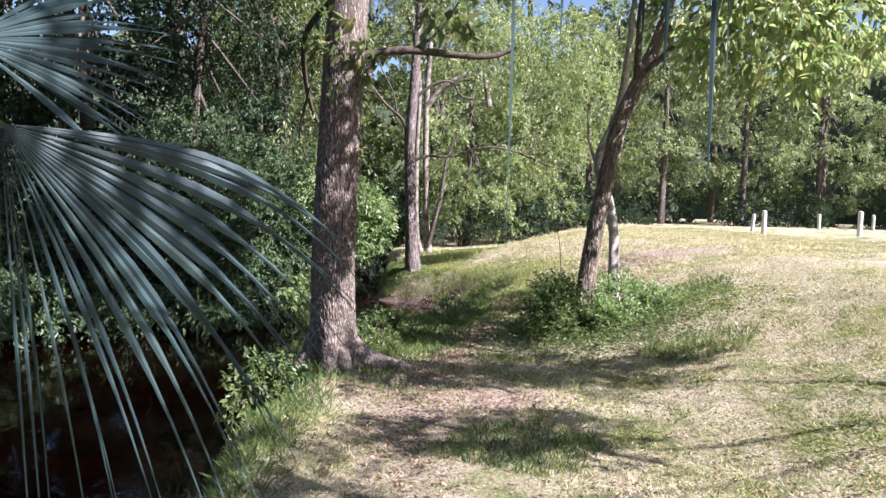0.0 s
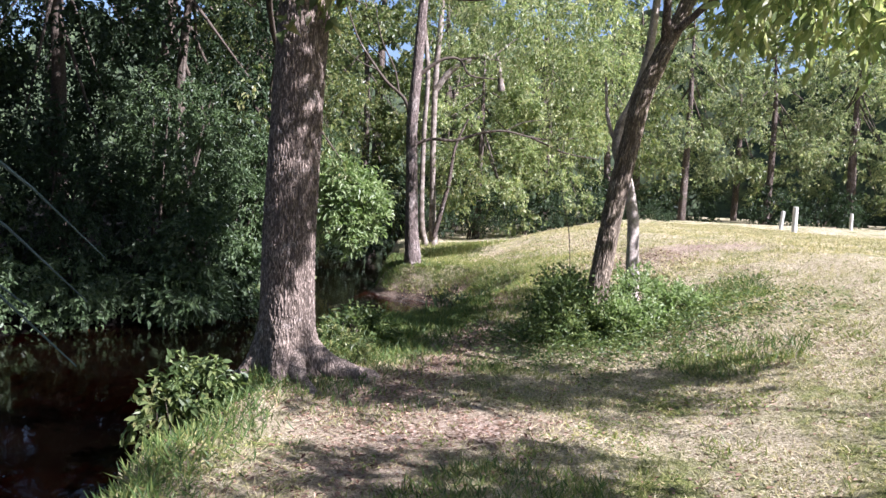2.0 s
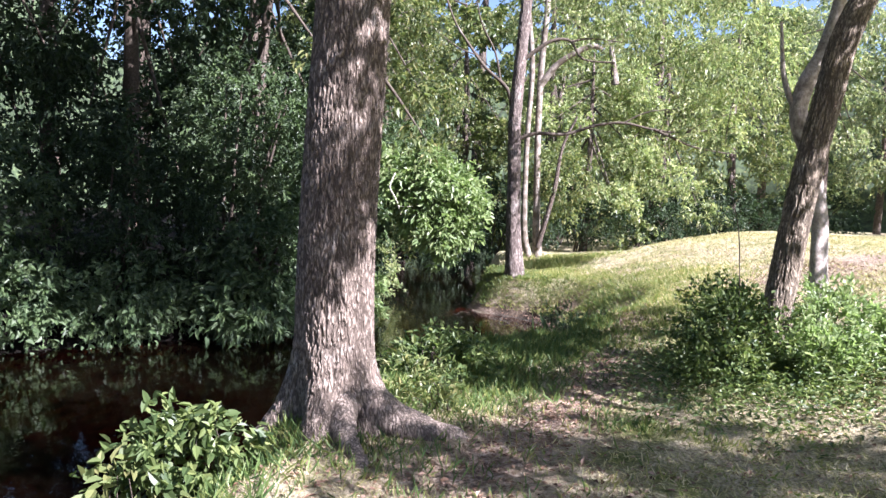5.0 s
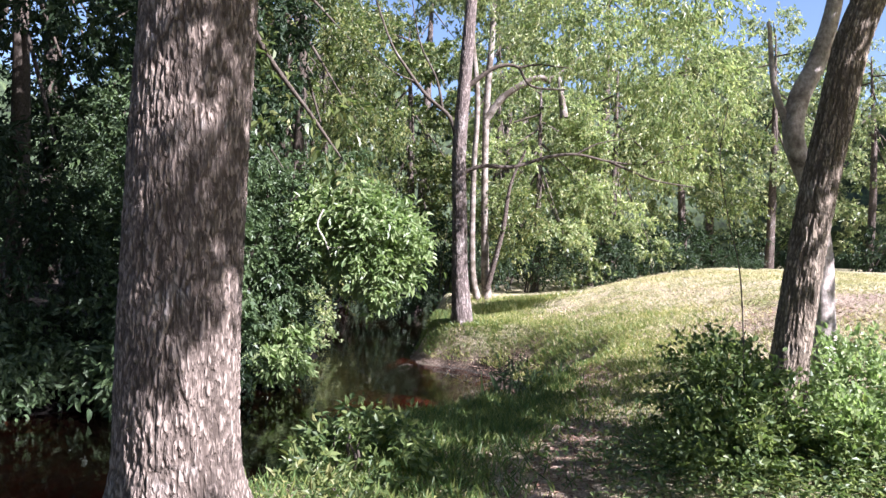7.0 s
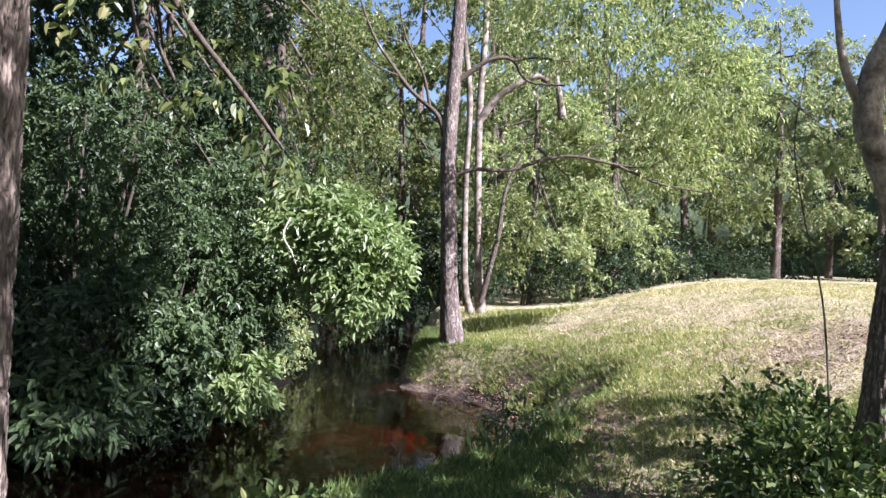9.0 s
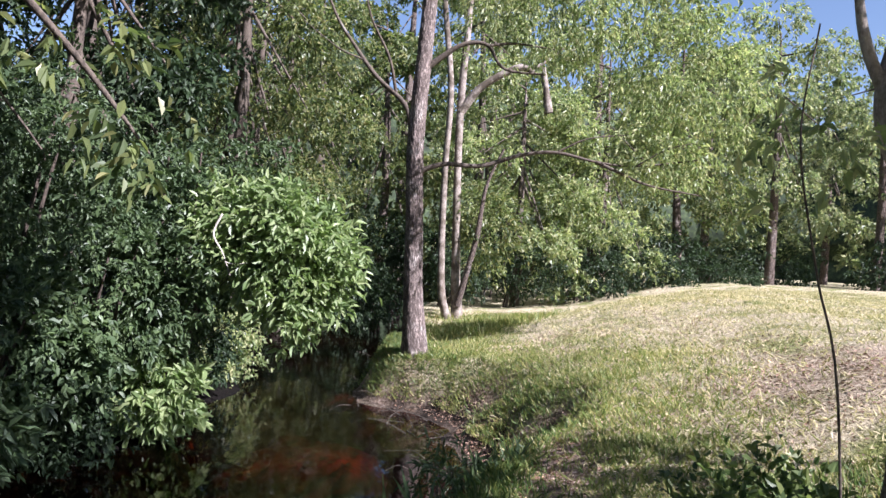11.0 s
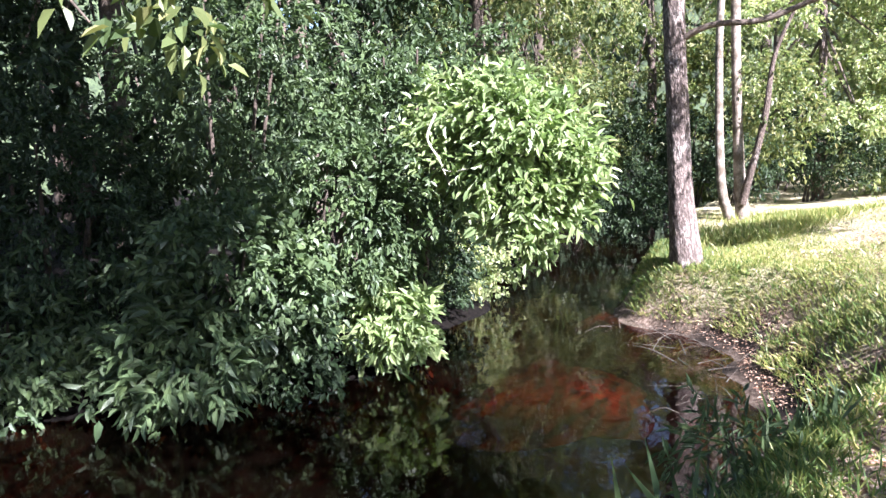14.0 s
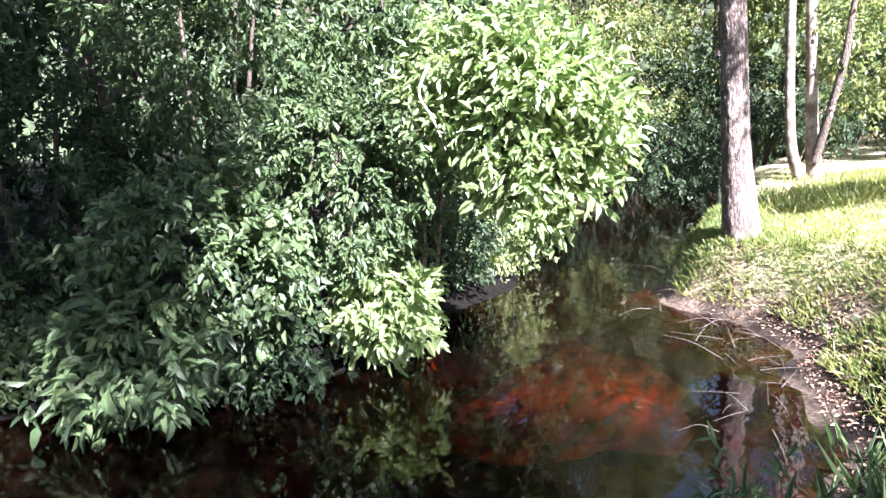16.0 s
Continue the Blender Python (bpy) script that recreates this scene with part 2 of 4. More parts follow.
def ground_height(x, y):
    x, y = np.asarray(x, float), np.asarray(y, float)
    edge = 1.7 + 3.0 * smooth((y - 19) / 9)
    land = 1.15 * smooth((x - edge) / (6.0 + 3 * smooth((y - 19) / 9))) + 0.12 * smooth((-y) / 4)
    land = land + 0.02 + lumps(x, y)
    dr, dl = x - right_bank(y) + 0.12 * np.sin(2.3 * y) + 0.06 * np.sin(6.1 * y), left_bank(y) - x + 0.15 * np.sin(1.9 * y)
    right = WATER + (land - WATER) * smooth((dr + 0.05) / (0.6 + 0.9 * smooth((y - 10.5) / 2) * smooth((17.4 - y) / 1.6)))
    left = WATER + (0.35 + 0.8 * smooth(dl / 9) + lumps(x, y)) * smooth((dl + 0.05) / 1.1)
    bed = WATER - 0.6 * smooth(np.minimum(-dr, -dl) / 1.4)
    return np.where(dr > 0, right, np.where(dl > 0, left, bed))


def path_wear(x, y):
    """How far the turf is worn to earth and litter: the trodden line along the bank, and bare patches."""
    line = np.interp(y, [-6, 0, 3, 5, 6.5, 9, 11, 14, 20], [-0.7, -0.5, -0.2, 0.35, 1.05, 2.0, 2.6, 3.4, 4.4])
    tread = np.exp(-((x - line) / (0.34 + 0.2 * np.exp(-((y - 4) / 2.0) ** 2))) ** 2) * (0.75 + 0.35 * np.sin(1.9 * y) * np.sin(0.7 * y + 1)) * (1 - 0.8 * smooth((y - 10.5) / 2))
    root = 0.6 * np.exp(-(((x + 0.35) / 0.85) ** 2 + ((y - 4.6) / 0.7) ** 2))
    bare = 0.9 * np.exp(-(((x - 0.9) / 0.55) ** 2 + ((y - 3.75) / 0.4) ** 2)) + 0.75 * np.exp(-(((x - 6.5) / 2.6) ** 2 + ((y - 11.5) / 1.0) ** 2))
    return np.clip((0.8 + 0.4 * smooth((y - 5.5) / 1.5)) * tread + 0.7 * root + bare, 0, 1)


def cove(x, y):
    """The eroded slope at the bend, bare but for litter."""
    return smooth((y - 12.0) / 0.8) * smooth((17.1 - y) / 0.9) * smooth((right_bank(y) + 1.15 + 0.3 * np.sin(3 * y) + 0.2 * np.sin(7.3 * y + 2 * x) - x) / 0.5)


def shallows(x, y):
    """The litter-strewn bed that shows through the water along the eroded bank."""
    return smooth((y - 11.6) / 1.0) * smooth((18.8 - y) / 1.0) * smooth((x - right_bank(y) + 0.75 + 0.2 * np.sin(2.9 * y)) / 0.6) * smooth((right_bank(y) + 0.3 - x) / 0.25)


def axis(low, high, step, far):
    out = [low - (1.35 ** k) * step * 3 for k in range(1, 40) if (1.35 ** k) * step * 3 < far]
    up = [high + (1.35 ** k) * step * 3 for k in range(1, 40) if (1.35 ** k) * step * 3 < far]
    return np.array(out[::-1] + list(np.arange(low, high, step)) + [high] + up)


gx, gy = axis(-9, 13, 0.1, 900), axis(-7, 30, 0.1, 900)
X, Y = np.meshgrid(gx, gy, indexing="ij")
Z = ground_height(X, Y)
ny = len(gy)
i, j = np.meshgrid(np.arange(len(gx) - 1), np.arange(ny - 1), indexing="ij")
quads = np.stack([i * ny + j, (i + 1) * ny + j, (i + 1) * ny + j + 1, i * ny + j + 1], -1).reshape(-1, 4)

EARTH, nt, b = nodes_of("turf_and_earth")
straw = ramp(nt, tex(nt, 45, 6, 0.75), [(0.36, (0.13, 0.10, 0.055)), (0.5, (0.40, 0.34, 0.22)), (0.62, (0.66, 0.58, 0.43))])
green = ramp(nt, tex(nt, 30, 6, 0.7), [(0.36, (0.045, 0.06, 0.018)), (0.55, (0.20, 0.22, 0.07)), (0.68, (0.36, 0.35, 0.14))])
turf = mix(nt, ramp(nt, tex(nt, 1.3, 5, 0.65), [(0.36, (0, 0, 0)), (0.53, (1, 1, 1))]), green, straw)
earth = ramp(nt, tex(nt, 26, 7, 0.75), [(0.36, (0.085, 0.055, 0.04)), (0.5, (0.30, 0.215, 0.16)), (0.66, (0.60, 0.50, 0.42))])
# mud, blackened further: deep water's dimming and far-bank shade are in its colour
mud_shade = ramp(nt, tex(nt, 12, 6), [(0.35, (0.004, 0.0032, 0.0026)), (0.65, (0.010, 0.0075, 0.006))])
worn, low = nt.nodes.new("ShaderNodeAttribute"), nt.nodes.new("ShaderNodeAttribute")
worn.attribute_name, low.attribute_name = "worn", "mud_shade"
c = mix(nt, worn.outputs["Fac"], turf, earth)
c = mix(nt, low.outputs["Fac"], c, mud_shade)
nt.links.new(c, b.inputs["Base Color"])
b.inputs["Roughness"].default_value = 0.95
b.inputs["Specular IOR Level"].default_value = 0.1
bump(nt, b, tex(nt, 38, 6, 0.8), 1.0, 0.05)
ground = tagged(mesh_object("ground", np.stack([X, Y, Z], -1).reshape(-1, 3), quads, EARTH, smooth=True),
                "sun-bleached mown grass sloping down to a muddy creek bank", "ground", kind="structure")
speck = np.array([noise.noise((a * 2.2, b_ * 2.2, 3.0)) for a, b_ in zip(X.ravel(), Y.ravel())])
for key, value in (("worn", np.clip(np.maximum(path_wear(X, Y), np.maximum(cove(X, Y), shallows(X, Y))).ravel() * 1.25 + speck * 0.35 - 0.1, 0, 1)),
                   ("mud_shade", np.maximum(smooth((WATER + 0.30 + 0.12 * speck - Z.ravel()) / 0.22) * (1 - (0.6 + 0.4 * speck) * shallows(X, Y).ravel()), np.maximum(smooth((left_bank(Y) - X + 0.6).ravel() / 0.3), (0.3 + 0.6 * speck + 0.55 * smooth((-0.3 - Z.ravel()) / 0.25)) * cove(X, Y).ravel())).clip(0, 1))):
    ground.data.attributes.new(key, "FLOAT", "POINT").data.foreach_set("value", value.astype(np.float32))

# water: dark, tea-coloured, hardly moving
wm, nt, b = nodes_of("creek_water")
gl, tr, fr, ms = (nt.nodes.new("ShaderNode" + k) for k in ("BsdfGlossy", "BsdfTransparent", "Fresnel", "MixShader"))
fr.inputs["IOR"].default_value = 1.34
gl.inputs["Roughness"].default_value = 0.03
gl.inputs["Color"].default_value = (1, 1, 1, 1)
tr.inputs["Color"].default_value = (0.5, 0.125, 0.05, 1)
bp = nt.nodes.new("ShaderNodeBump")
bp.inputs["Strength"].default_value, bp.inputs["Distance"].default_value = 0.25, 0.02
nt.links.new(tex(nt, 5.0, 3, 0.5, (1, 0.55, 1)), bp.inputs["Height"])
for n in (gl, fr):
    nt.links.new(bp.outputs[0], n.inputs["Normal"])
silt, cloudy = nt.nodes.new("ShaderNodeBsdfDiffuse"), nt.nodes.new("ShaderNodeMixShader")
silt.inputs["Color"].default_value = (0.15, 0.085, 0.055, 1)
nt.links.new(ramp(nt, tex(nt, 0.9, 4, 0.6), [(0.3, (0.002, 0.002, 0.002)), (0.7, (0.012, 0.012, 0.012))]), cloudy.inputs[0])
nt.links.new(tr.outputs[0], cloudy.inputs[1])
nt.links.new(silt.outputs[0], cloudy.inputs[2])
nt.links.new(fr.outputs[0], ms.inputs[0])
nt.links.new(cloudy.outputs[0], ms.inputs[1])
nt.links.new(gl.outputs[0], ms.inputs[2])
nt.links.new(ms.outputs[0], nt.nodes["Material Output"].inputs[0])
wy = np.arange(-40, 60, 0.5)
wv = np.concatenate([np.stack([left_bank(wy) - 0.9, wy, wy * 0 + WATER], 1), np.stack([right_bank(wy) + 0.6, wy, wy * 0 + WATER], 1)])
nw = len(wy)
k = np.arange(nw - 1)
tagged(mesh_object("water", wv, np.stack([k, k + nw, k + nw + 1, k + 1], 1), wm), "still tea-brown creek water with leafy reflections", "water", kind="structure")

# the sand bar under the shallow water
sand, nt, b = nodes_of("wet_sand")
thin = nt.nodes.new("ShaderNodeAttribute")
thin.attribute_name = "thin"
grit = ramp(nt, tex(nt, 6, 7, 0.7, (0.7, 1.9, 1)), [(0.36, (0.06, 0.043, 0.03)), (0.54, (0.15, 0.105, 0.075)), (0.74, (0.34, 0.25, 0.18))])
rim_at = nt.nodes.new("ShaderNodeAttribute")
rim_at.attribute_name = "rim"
# sand thins to mud at its rim; the depth's dimming is painted in too
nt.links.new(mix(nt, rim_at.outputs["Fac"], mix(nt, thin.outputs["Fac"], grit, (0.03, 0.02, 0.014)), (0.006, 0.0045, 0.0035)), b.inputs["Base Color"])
b.inputs["Roughness"].default_value = 0.9
su, sa = np.meshgrid(np.linspace(0, 1, 16), np.linspace(0, 2 * np.pi, 48, endpoint=False), indexing="ij")
rim = 1 + 0.16 * np.sin(3 * sa + 1) + 0.10 * np.sin(5 * sa)
sx, sy = 0.3 + su * rim * 1.95 * np.cos(sa), 15.2 + su * rim * 1.75 * np.sin(sa)
# fade draws a sunlit core with an abrupt near edge into the colour
fade = np.hypot((sx - 0.45) / np.where(sx > 0.45, 0.9, 1.9), (sy - 14.1) / np.where(sy > 14.1, 1.9, 0.7))
sz = WATER - 0.14 - 0.36 * np.minimum(fade, 1.1) + 0.02 * np.sin(9 * sx + 3 * sy)
i, j = np.meshgrid(np.arange(15), np.arange(48), indexing="ij")
jj = (j + 1) % 48
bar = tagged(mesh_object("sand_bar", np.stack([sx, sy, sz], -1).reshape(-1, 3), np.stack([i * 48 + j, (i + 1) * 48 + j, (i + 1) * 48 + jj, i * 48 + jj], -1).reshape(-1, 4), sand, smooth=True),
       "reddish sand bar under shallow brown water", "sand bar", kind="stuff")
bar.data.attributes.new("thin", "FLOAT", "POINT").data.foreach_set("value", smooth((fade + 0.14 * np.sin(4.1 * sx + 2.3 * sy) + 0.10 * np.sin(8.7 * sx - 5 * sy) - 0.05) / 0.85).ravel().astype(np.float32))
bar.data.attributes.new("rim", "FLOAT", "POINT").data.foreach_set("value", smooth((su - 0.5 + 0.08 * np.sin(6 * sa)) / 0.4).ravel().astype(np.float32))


def gz(x, y):
    return float(ground_height(x, y))


# ---- trees ----
def furrowed_bark(around, along, depth, flare=0.0, flare_height=0.75):
    """Relief of deep interlaced furrows between ridges, with root flares near the ground; also how deep each place lies."""
    def relief(a, line):
        out, base = np.zeros((len(line), len(a))), line[0, 2]
        for r_, p in enumerate(line):
            h = p[2] - base
            for s_, ang in enumerate(a):
                v = Vector((math.cos(ang) * around, math.sin(ang) * around, h * along))
                v += 0.35 * noise.noise_vector(v * 1.3)
                ridge = min(1.0, 4.0 * abs(noise.noise(v) + 0.22 * noise.noise(v * 2.7)))
                out[r_, s_] = ridge * (0.75 + 0.35 * noise.noise(v * 3.3))
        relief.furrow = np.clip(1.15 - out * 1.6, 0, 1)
        out = (out - 0.6) * depth
        rise = np.maximum(0, 1 - (line[:, 2] - base) / flare_height)[:, None] ** 2.2
        return out + flare * rise * (1.0 + 0.8 * np.cos(5 * a + 0.6) + 0.5 * np.cos(3 * a - 1.0))
    return relief


def trunk_of(tree, pts, radii, material, seg=24, rings=60, wobble=0.03, relief=None, name="trunk"):
    o = np.array(tree.location)
    line = glide(pts, rings) - o
    v, f = tube(line, np.interp(np.linspace(0, 1, rings), np.linspace(0, 1, len(radii)), radii), seg, wobble, relief)
    ob = mesh_object(name, v, f, material, tree, smooth=True)
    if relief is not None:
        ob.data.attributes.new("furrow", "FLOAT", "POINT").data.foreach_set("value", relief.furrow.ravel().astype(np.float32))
    return ob


def limb_of(tree, pts, r0, r1, material, seg=9, rings=26, name="limb"):
    return trunk_of(tree, pts, [r0, (r0 + r1) * 0.5, r1], material, seg, rings, 0.04, None, name)


def crown_of(tree, blobs, material, per=14, twig=0.45, length=0.09, width=0.045, droop=0.3, name="crown", flat=0.7, jitter=0.6, shell=0.5, low=-1.0, fine=False):
    """One crown mesh: twigs full of leaves in several lumpy masses (x, y, z, rx, ry, rz, twigs)."""
    o = np.array(tree.location)
    parts = []
    for x, y, z, rx, ry, rz, n in blobs:
        p, d = sprays(n, (x, y, z), (rx, ry, rz), shell, low)
        parts.append(foliage(p - o, d, per, twig, length, width, droop, flat, jitter, fine))
    v, f = joined(parts)
    return mesh_object(name, v, f, material, tree)

# the big oak on the bank
oak = thing("oak_tree", (-0.76, 5.5, gz(-0.76, 5.5) - 0.05), "large oak with deeply furrowed grey-brown bark on the creek bank", "tree")
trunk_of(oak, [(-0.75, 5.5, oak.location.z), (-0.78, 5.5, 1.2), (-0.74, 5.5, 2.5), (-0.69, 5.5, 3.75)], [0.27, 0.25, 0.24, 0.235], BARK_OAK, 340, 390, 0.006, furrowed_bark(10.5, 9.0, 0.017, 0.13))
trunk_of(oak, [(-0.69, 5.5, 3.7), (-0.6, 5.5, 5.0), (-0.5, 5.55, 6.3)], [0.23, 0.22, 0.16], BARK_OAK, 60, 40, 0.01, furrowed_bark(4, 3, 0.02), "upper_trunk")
for tip, r in (((1.6, 6.4, 8.2), 0.1), ((-3.4, 6.0, 8.4), 0.1), ((-0.6, 8.6, 8.8), 0.09), ((0.4, 3.4, 8.6), 0.08)):
    limb_of(oak, [(-0.52, 5.55, 5.8), ((tip[0] - 0.5) / 2, (tip[1] + 5.5) / 2, 7.3), tip], r, 0.03, BARK_OAK)
# unseen high masses of this crown are placed to shade the far bank
crown_of(oak, [(-0.35, 5.15, 3.78, 0.4, 0.3, 0.2, 9), (0.5, 5.1, 4.2, 0.35, 0.3, 0.25, 9), (1.8, 7.6, 8.3, 2.3, 2.4, 1.3, 800), (-3.4, 6.0, 8.4, 2.8, 2.8, 1.6, 900), (-4.4, 8.8, 8.6, 2.6, 2.6, 1.4, 700), (-5.8, 6.8, 9.0, 2.4, 2.4, 1.5, 600), (-6.4, 4.2, 8.8, 2.4, 2.4, 1.4, 450), (-3.6, 3.0, 8.9, 2.4, 2.4, 1.3, 400), (-1.2, 8.8, 8.4, 2.4, 2.4, 1.5, 450), (-1.0, 3.2, 8.8, 2.6, 2.6, 1.4, 500), (-1.0, 6, 9.6, 3.2, 3.2, 1.4, 500), (-1.6, 11.6, 9.2, 2.4, 2.2, 1.3, 520)],
         LEAF_MID, 14, 0.55, 0.17, 0.085)

limb_of(oak, [(-0.5, 6.0, 7.4), (-1.0, 9.0, 8.6), (-1.6, 11.6, 9.0)], 0.07, 0.02, BARK_OAK)
limb_of(oak, [(-0.62, 5.42, 0.3), (-0.4, 5.36, 0.13), (-0.14, 5.3, 0.05), (0.04, 5.32, 0.0), (0.16, 5.3, -0.07)], 0.15, 0.07, BARK_OAK, 16, 30, "root")
limb_of(oak, [(-0.68, 5.3, 0.25), (-0.62, 5.05, 0.08), (-0.5, 4.8, 0.02), (-0.42, 4.55, -0.06)], 0.1, 0.035, BARK_OAK, 14, 26, "root")
limb_of(oak, [(-0.62, 5.5, 3.62), (0.0, 5.4, 3.72), (0.75, 5.33, 3.68), (1.05, 5.3, 3.7), (1.3, 5.3, 3.8)], 0.055, 0.022, BARK_DARK)
limb_of(oak, [(0.1, 5.4, 3.72), (0.4, 5.2, 3.95), (0.6, 5.1, 4.3)], 0.025, 0.008, BARK_DARK)

# the slim tree at the bend, with its long low limb
bend = thing("creek_tree", (1.52, 17.1, gz(1.52, 17.1) - 0.08), "slim grey-barked tree at the creek bend with a long low limb", "tree")
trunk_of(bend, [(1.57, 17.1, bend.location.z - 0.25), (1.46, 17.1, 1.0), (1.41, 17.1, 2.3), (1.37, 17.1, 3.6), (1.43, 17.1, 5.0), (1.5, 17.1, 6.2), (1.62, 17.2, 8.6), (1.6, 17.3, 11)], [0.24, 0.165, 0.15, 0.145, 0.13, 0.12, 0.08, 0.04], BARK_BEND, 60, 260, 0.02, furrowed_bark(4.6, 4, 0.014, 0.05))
limb_of(bend, [(1.3, 17.1, 3.75), (1.15, 17.1, 4.25), (0.66, 17.1, 4.68), (0.25, 17.1, 5.2), (-0.11, 17.1, 5.75), (-0.5, 17.2, 6.8)], 0.05, 0.018, BARK_DARK)
limb_of(bend, [(1.0, 17.1, 4.4), (0.85, 17.0, 5.0), (0.5, 17.0, 5.7), (0.3, 17.0, 6.6)], 0.03, 0.01, BARK_DARK)
limb_of(bend, [(0.45, 17.1, 4.95), (0.0, 17.0, 5.1), (-0.6, 16.9, 5.5)], 0.018, 0.006, BARK_DARK)
limb_of(bend, [(3.8, 17.1, 3.6), (4.3, 17.0, 3.85), (5.0, 16.9, 3.95)], 0.02, 0.006, BARK_DARK)
limb_of(bend, [(5.2, 17.1, 3.45), (5.7, 17.0, 3.75), (6.2, 16.9, 3.9)], 0.016, 0.006, BARK_DARK)
limb_of(bend, [(1.45, 17.1, 4.85), (1.75, 17.05, 5.1), (2.1, 17, 5.32), (2.5, 17, 5.33), (2.8, 17, 4.95), (3.5, 17, 4.9)], 0.055, 0.018, BARK_DARK)
limb_of(bend, [(2.5, 17, 5.32), (3.0, 17.2, 5.45), (3.7, 17.2, 5.4)], 0.03, 0.012, BARK_DARK)
limb_of(bend, [(1.4, 17.1, 3.1), (1.85, 17.1, 3.28), (2.5, 17.1, 3.29), (3.2, 17.1, 3.52), (3.8, 17.1, 3.6), (4.5, 17.1, 3.48), (5.2, 17.1, 3.45), (6.3, 17.1, 3.62)], 0.05, 0.012, BARK_DARK, 9, 44)
limb_of(bend, [(4.5, 17.1, 3.48), (4.9, 17, 3.3), (5.4, 16.9, 3.1), (6.3, 16.9, 2.98)], 0.035, 0.012, BARK_DARK)
# last mass is added to throw dappled shade on the trunk
crown_of(bend, [(3.9, 17.6, 6.6, 2.2, 1.8, 1.7, 480), (6.3, 17.8, 5.4, 1.8, 1.6, 1.9, 420), (1.2, 17.7, 9.2, 2.6, 2.2, 2.4, 560), (5.6, 17.4, 3.75, 1.2, 0.9, 0.6, 120), (5.0, 14.9, 6.3, 1.5, 0.9, 0.8, 140)],
         LEAF_LIGHT, 13, 0.45, 0.12, 0.042, 0.6)

# pale twin trunks behind it
pale = thing("pale_tree", (2.85, 24.2, gz(2.85, 24.2) - 0.1), "pale smooth-barked tree with twin trunks at the wood's edge", "tree")
trunk_of(pale, [(2.95, 24.2, pale.location.z), (2.85, 24.2, 1.2), (2.75, 24.2, 3.9), (2.75, 24.2, 6.1), (2.85, 24.2, 8.3), (2.9, 24.2, 12)], [0.17, 0.12, 0.105, 0.1, 0.09, 0.05], BARK_PALE, 16, 60)
trunk_of(pale, [(2.7, 24.1, pale.location.z), (2.45, 24.1, 1.0), (2.4, 24.1, 3.9), (2.45, 24.1, 6.1), (2.2, 24.1, 8.3), (1.9, 24, 11)], [0.13, 0.1, 0.085, 0.08, 0.075, 0.04], BARK_PALE, 16, 60)
limb_of(pale, [(2.75, 24.2, 5.6), (3.3, 24.0, 6.3), (4.2, 23.8, 6.8), (4.6, 23.8, 6.7)], 0.12, 0.07, BARK_PALE)
limb_of(pale, [(4.85, 23.8, 6.85), (4.95, 23.8, 6.3), (5.06, 23.8, 5.65)], 0.07, 0.12, BARK_PALE)
limb_of(pale, [(4.5, 23.8, 6.75), (4.9, 23.8, 7.0), (5.5, 23.7, 7.5)], 0.06, 0.02, BARK_PALE)
limb_of(pale, [(2.9, 24.0, 0.4), (3.3, 23.8, 2.2), (3.5, 23.8, 3.6), (3.9, 23.7, 4.6)], 0.09, 0.03, BARK_GREY)
crown_of(pale, [(2.6, 25, 10.5, 3, 2.5, 2.6, 500), (3.8, 24.6, 2.6, 1.2, 1.0, 1.6, 200)], LEAF_MID, 13, 0.5, 0.13, 0.06)

# the leaning pair in the bramble clump
lean = thing("leaning_tree", (3.0, 7.45, gz(3.0, 7.45) - 0.05), "slender leaning tree with furrowed brown bark in a bramble clump", "tree")
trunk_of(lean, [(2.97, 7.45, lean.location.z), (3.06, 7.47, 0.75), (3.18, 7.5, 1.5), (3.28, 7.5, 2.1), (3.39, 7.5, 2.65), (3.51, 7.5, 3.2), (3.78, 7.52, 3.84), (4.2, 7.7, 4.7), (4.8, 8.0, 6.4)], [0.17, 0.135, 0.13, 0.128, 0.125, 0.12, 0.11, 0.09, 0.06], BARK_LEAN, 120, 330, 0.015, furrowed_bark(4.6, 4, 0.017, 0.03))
limb_of(lean, [(3.78, 7.52, 3.84), (3.6, 7.1, 4.8), (3.4, 6.4, 5.4)], 0.06, 0.02, BARK_GREY)
limb_of(lean, [(4.2, 7.7, 4.7), (5.4, 8.0, 5.3), (6.6, 7.6, 5.5)], 0.06, 0.02, BARK_GREY)
limb_of(lean, [(3.85, 7.54, 4.0), (4.4, 6.6, 4.6), (4.9, 5.0, 4.5), (5.2, 3.6, 4.1)], 0.05, 0.012, BARK_GREY)
# first and last masses are added only to shade the hollow and far-bank bush
crown_of(lean, [(5.6, 5.7, 5.7, 1.5, 1.5, 0.7, 150), (5.4, 8.0, 5.2, 1.4, 1.2, 0.9, 140), (6.5, 7.0, 4.9, 1.5, 1.5, 0.9, 110), (5.7, 7.4, 6.8, 1.7, 1.6, 1.2, 220), (4.4, 4.9, 4.25, 1.35, 1.2, 0.75, 170), (3.7, 7.1, 7.0, 1.2, 1.0, 0.7, 110)],
         LEAF_LIGHT, 12, 0.45, 0.16, 0.06, 0.7, fine=True)
crook = thing("crooked_tree", (3.88, 8.35, gz(3.88, 8.35) - 0.05), "crooked pale-patched trunk standing behind the leaning tree", "tree")
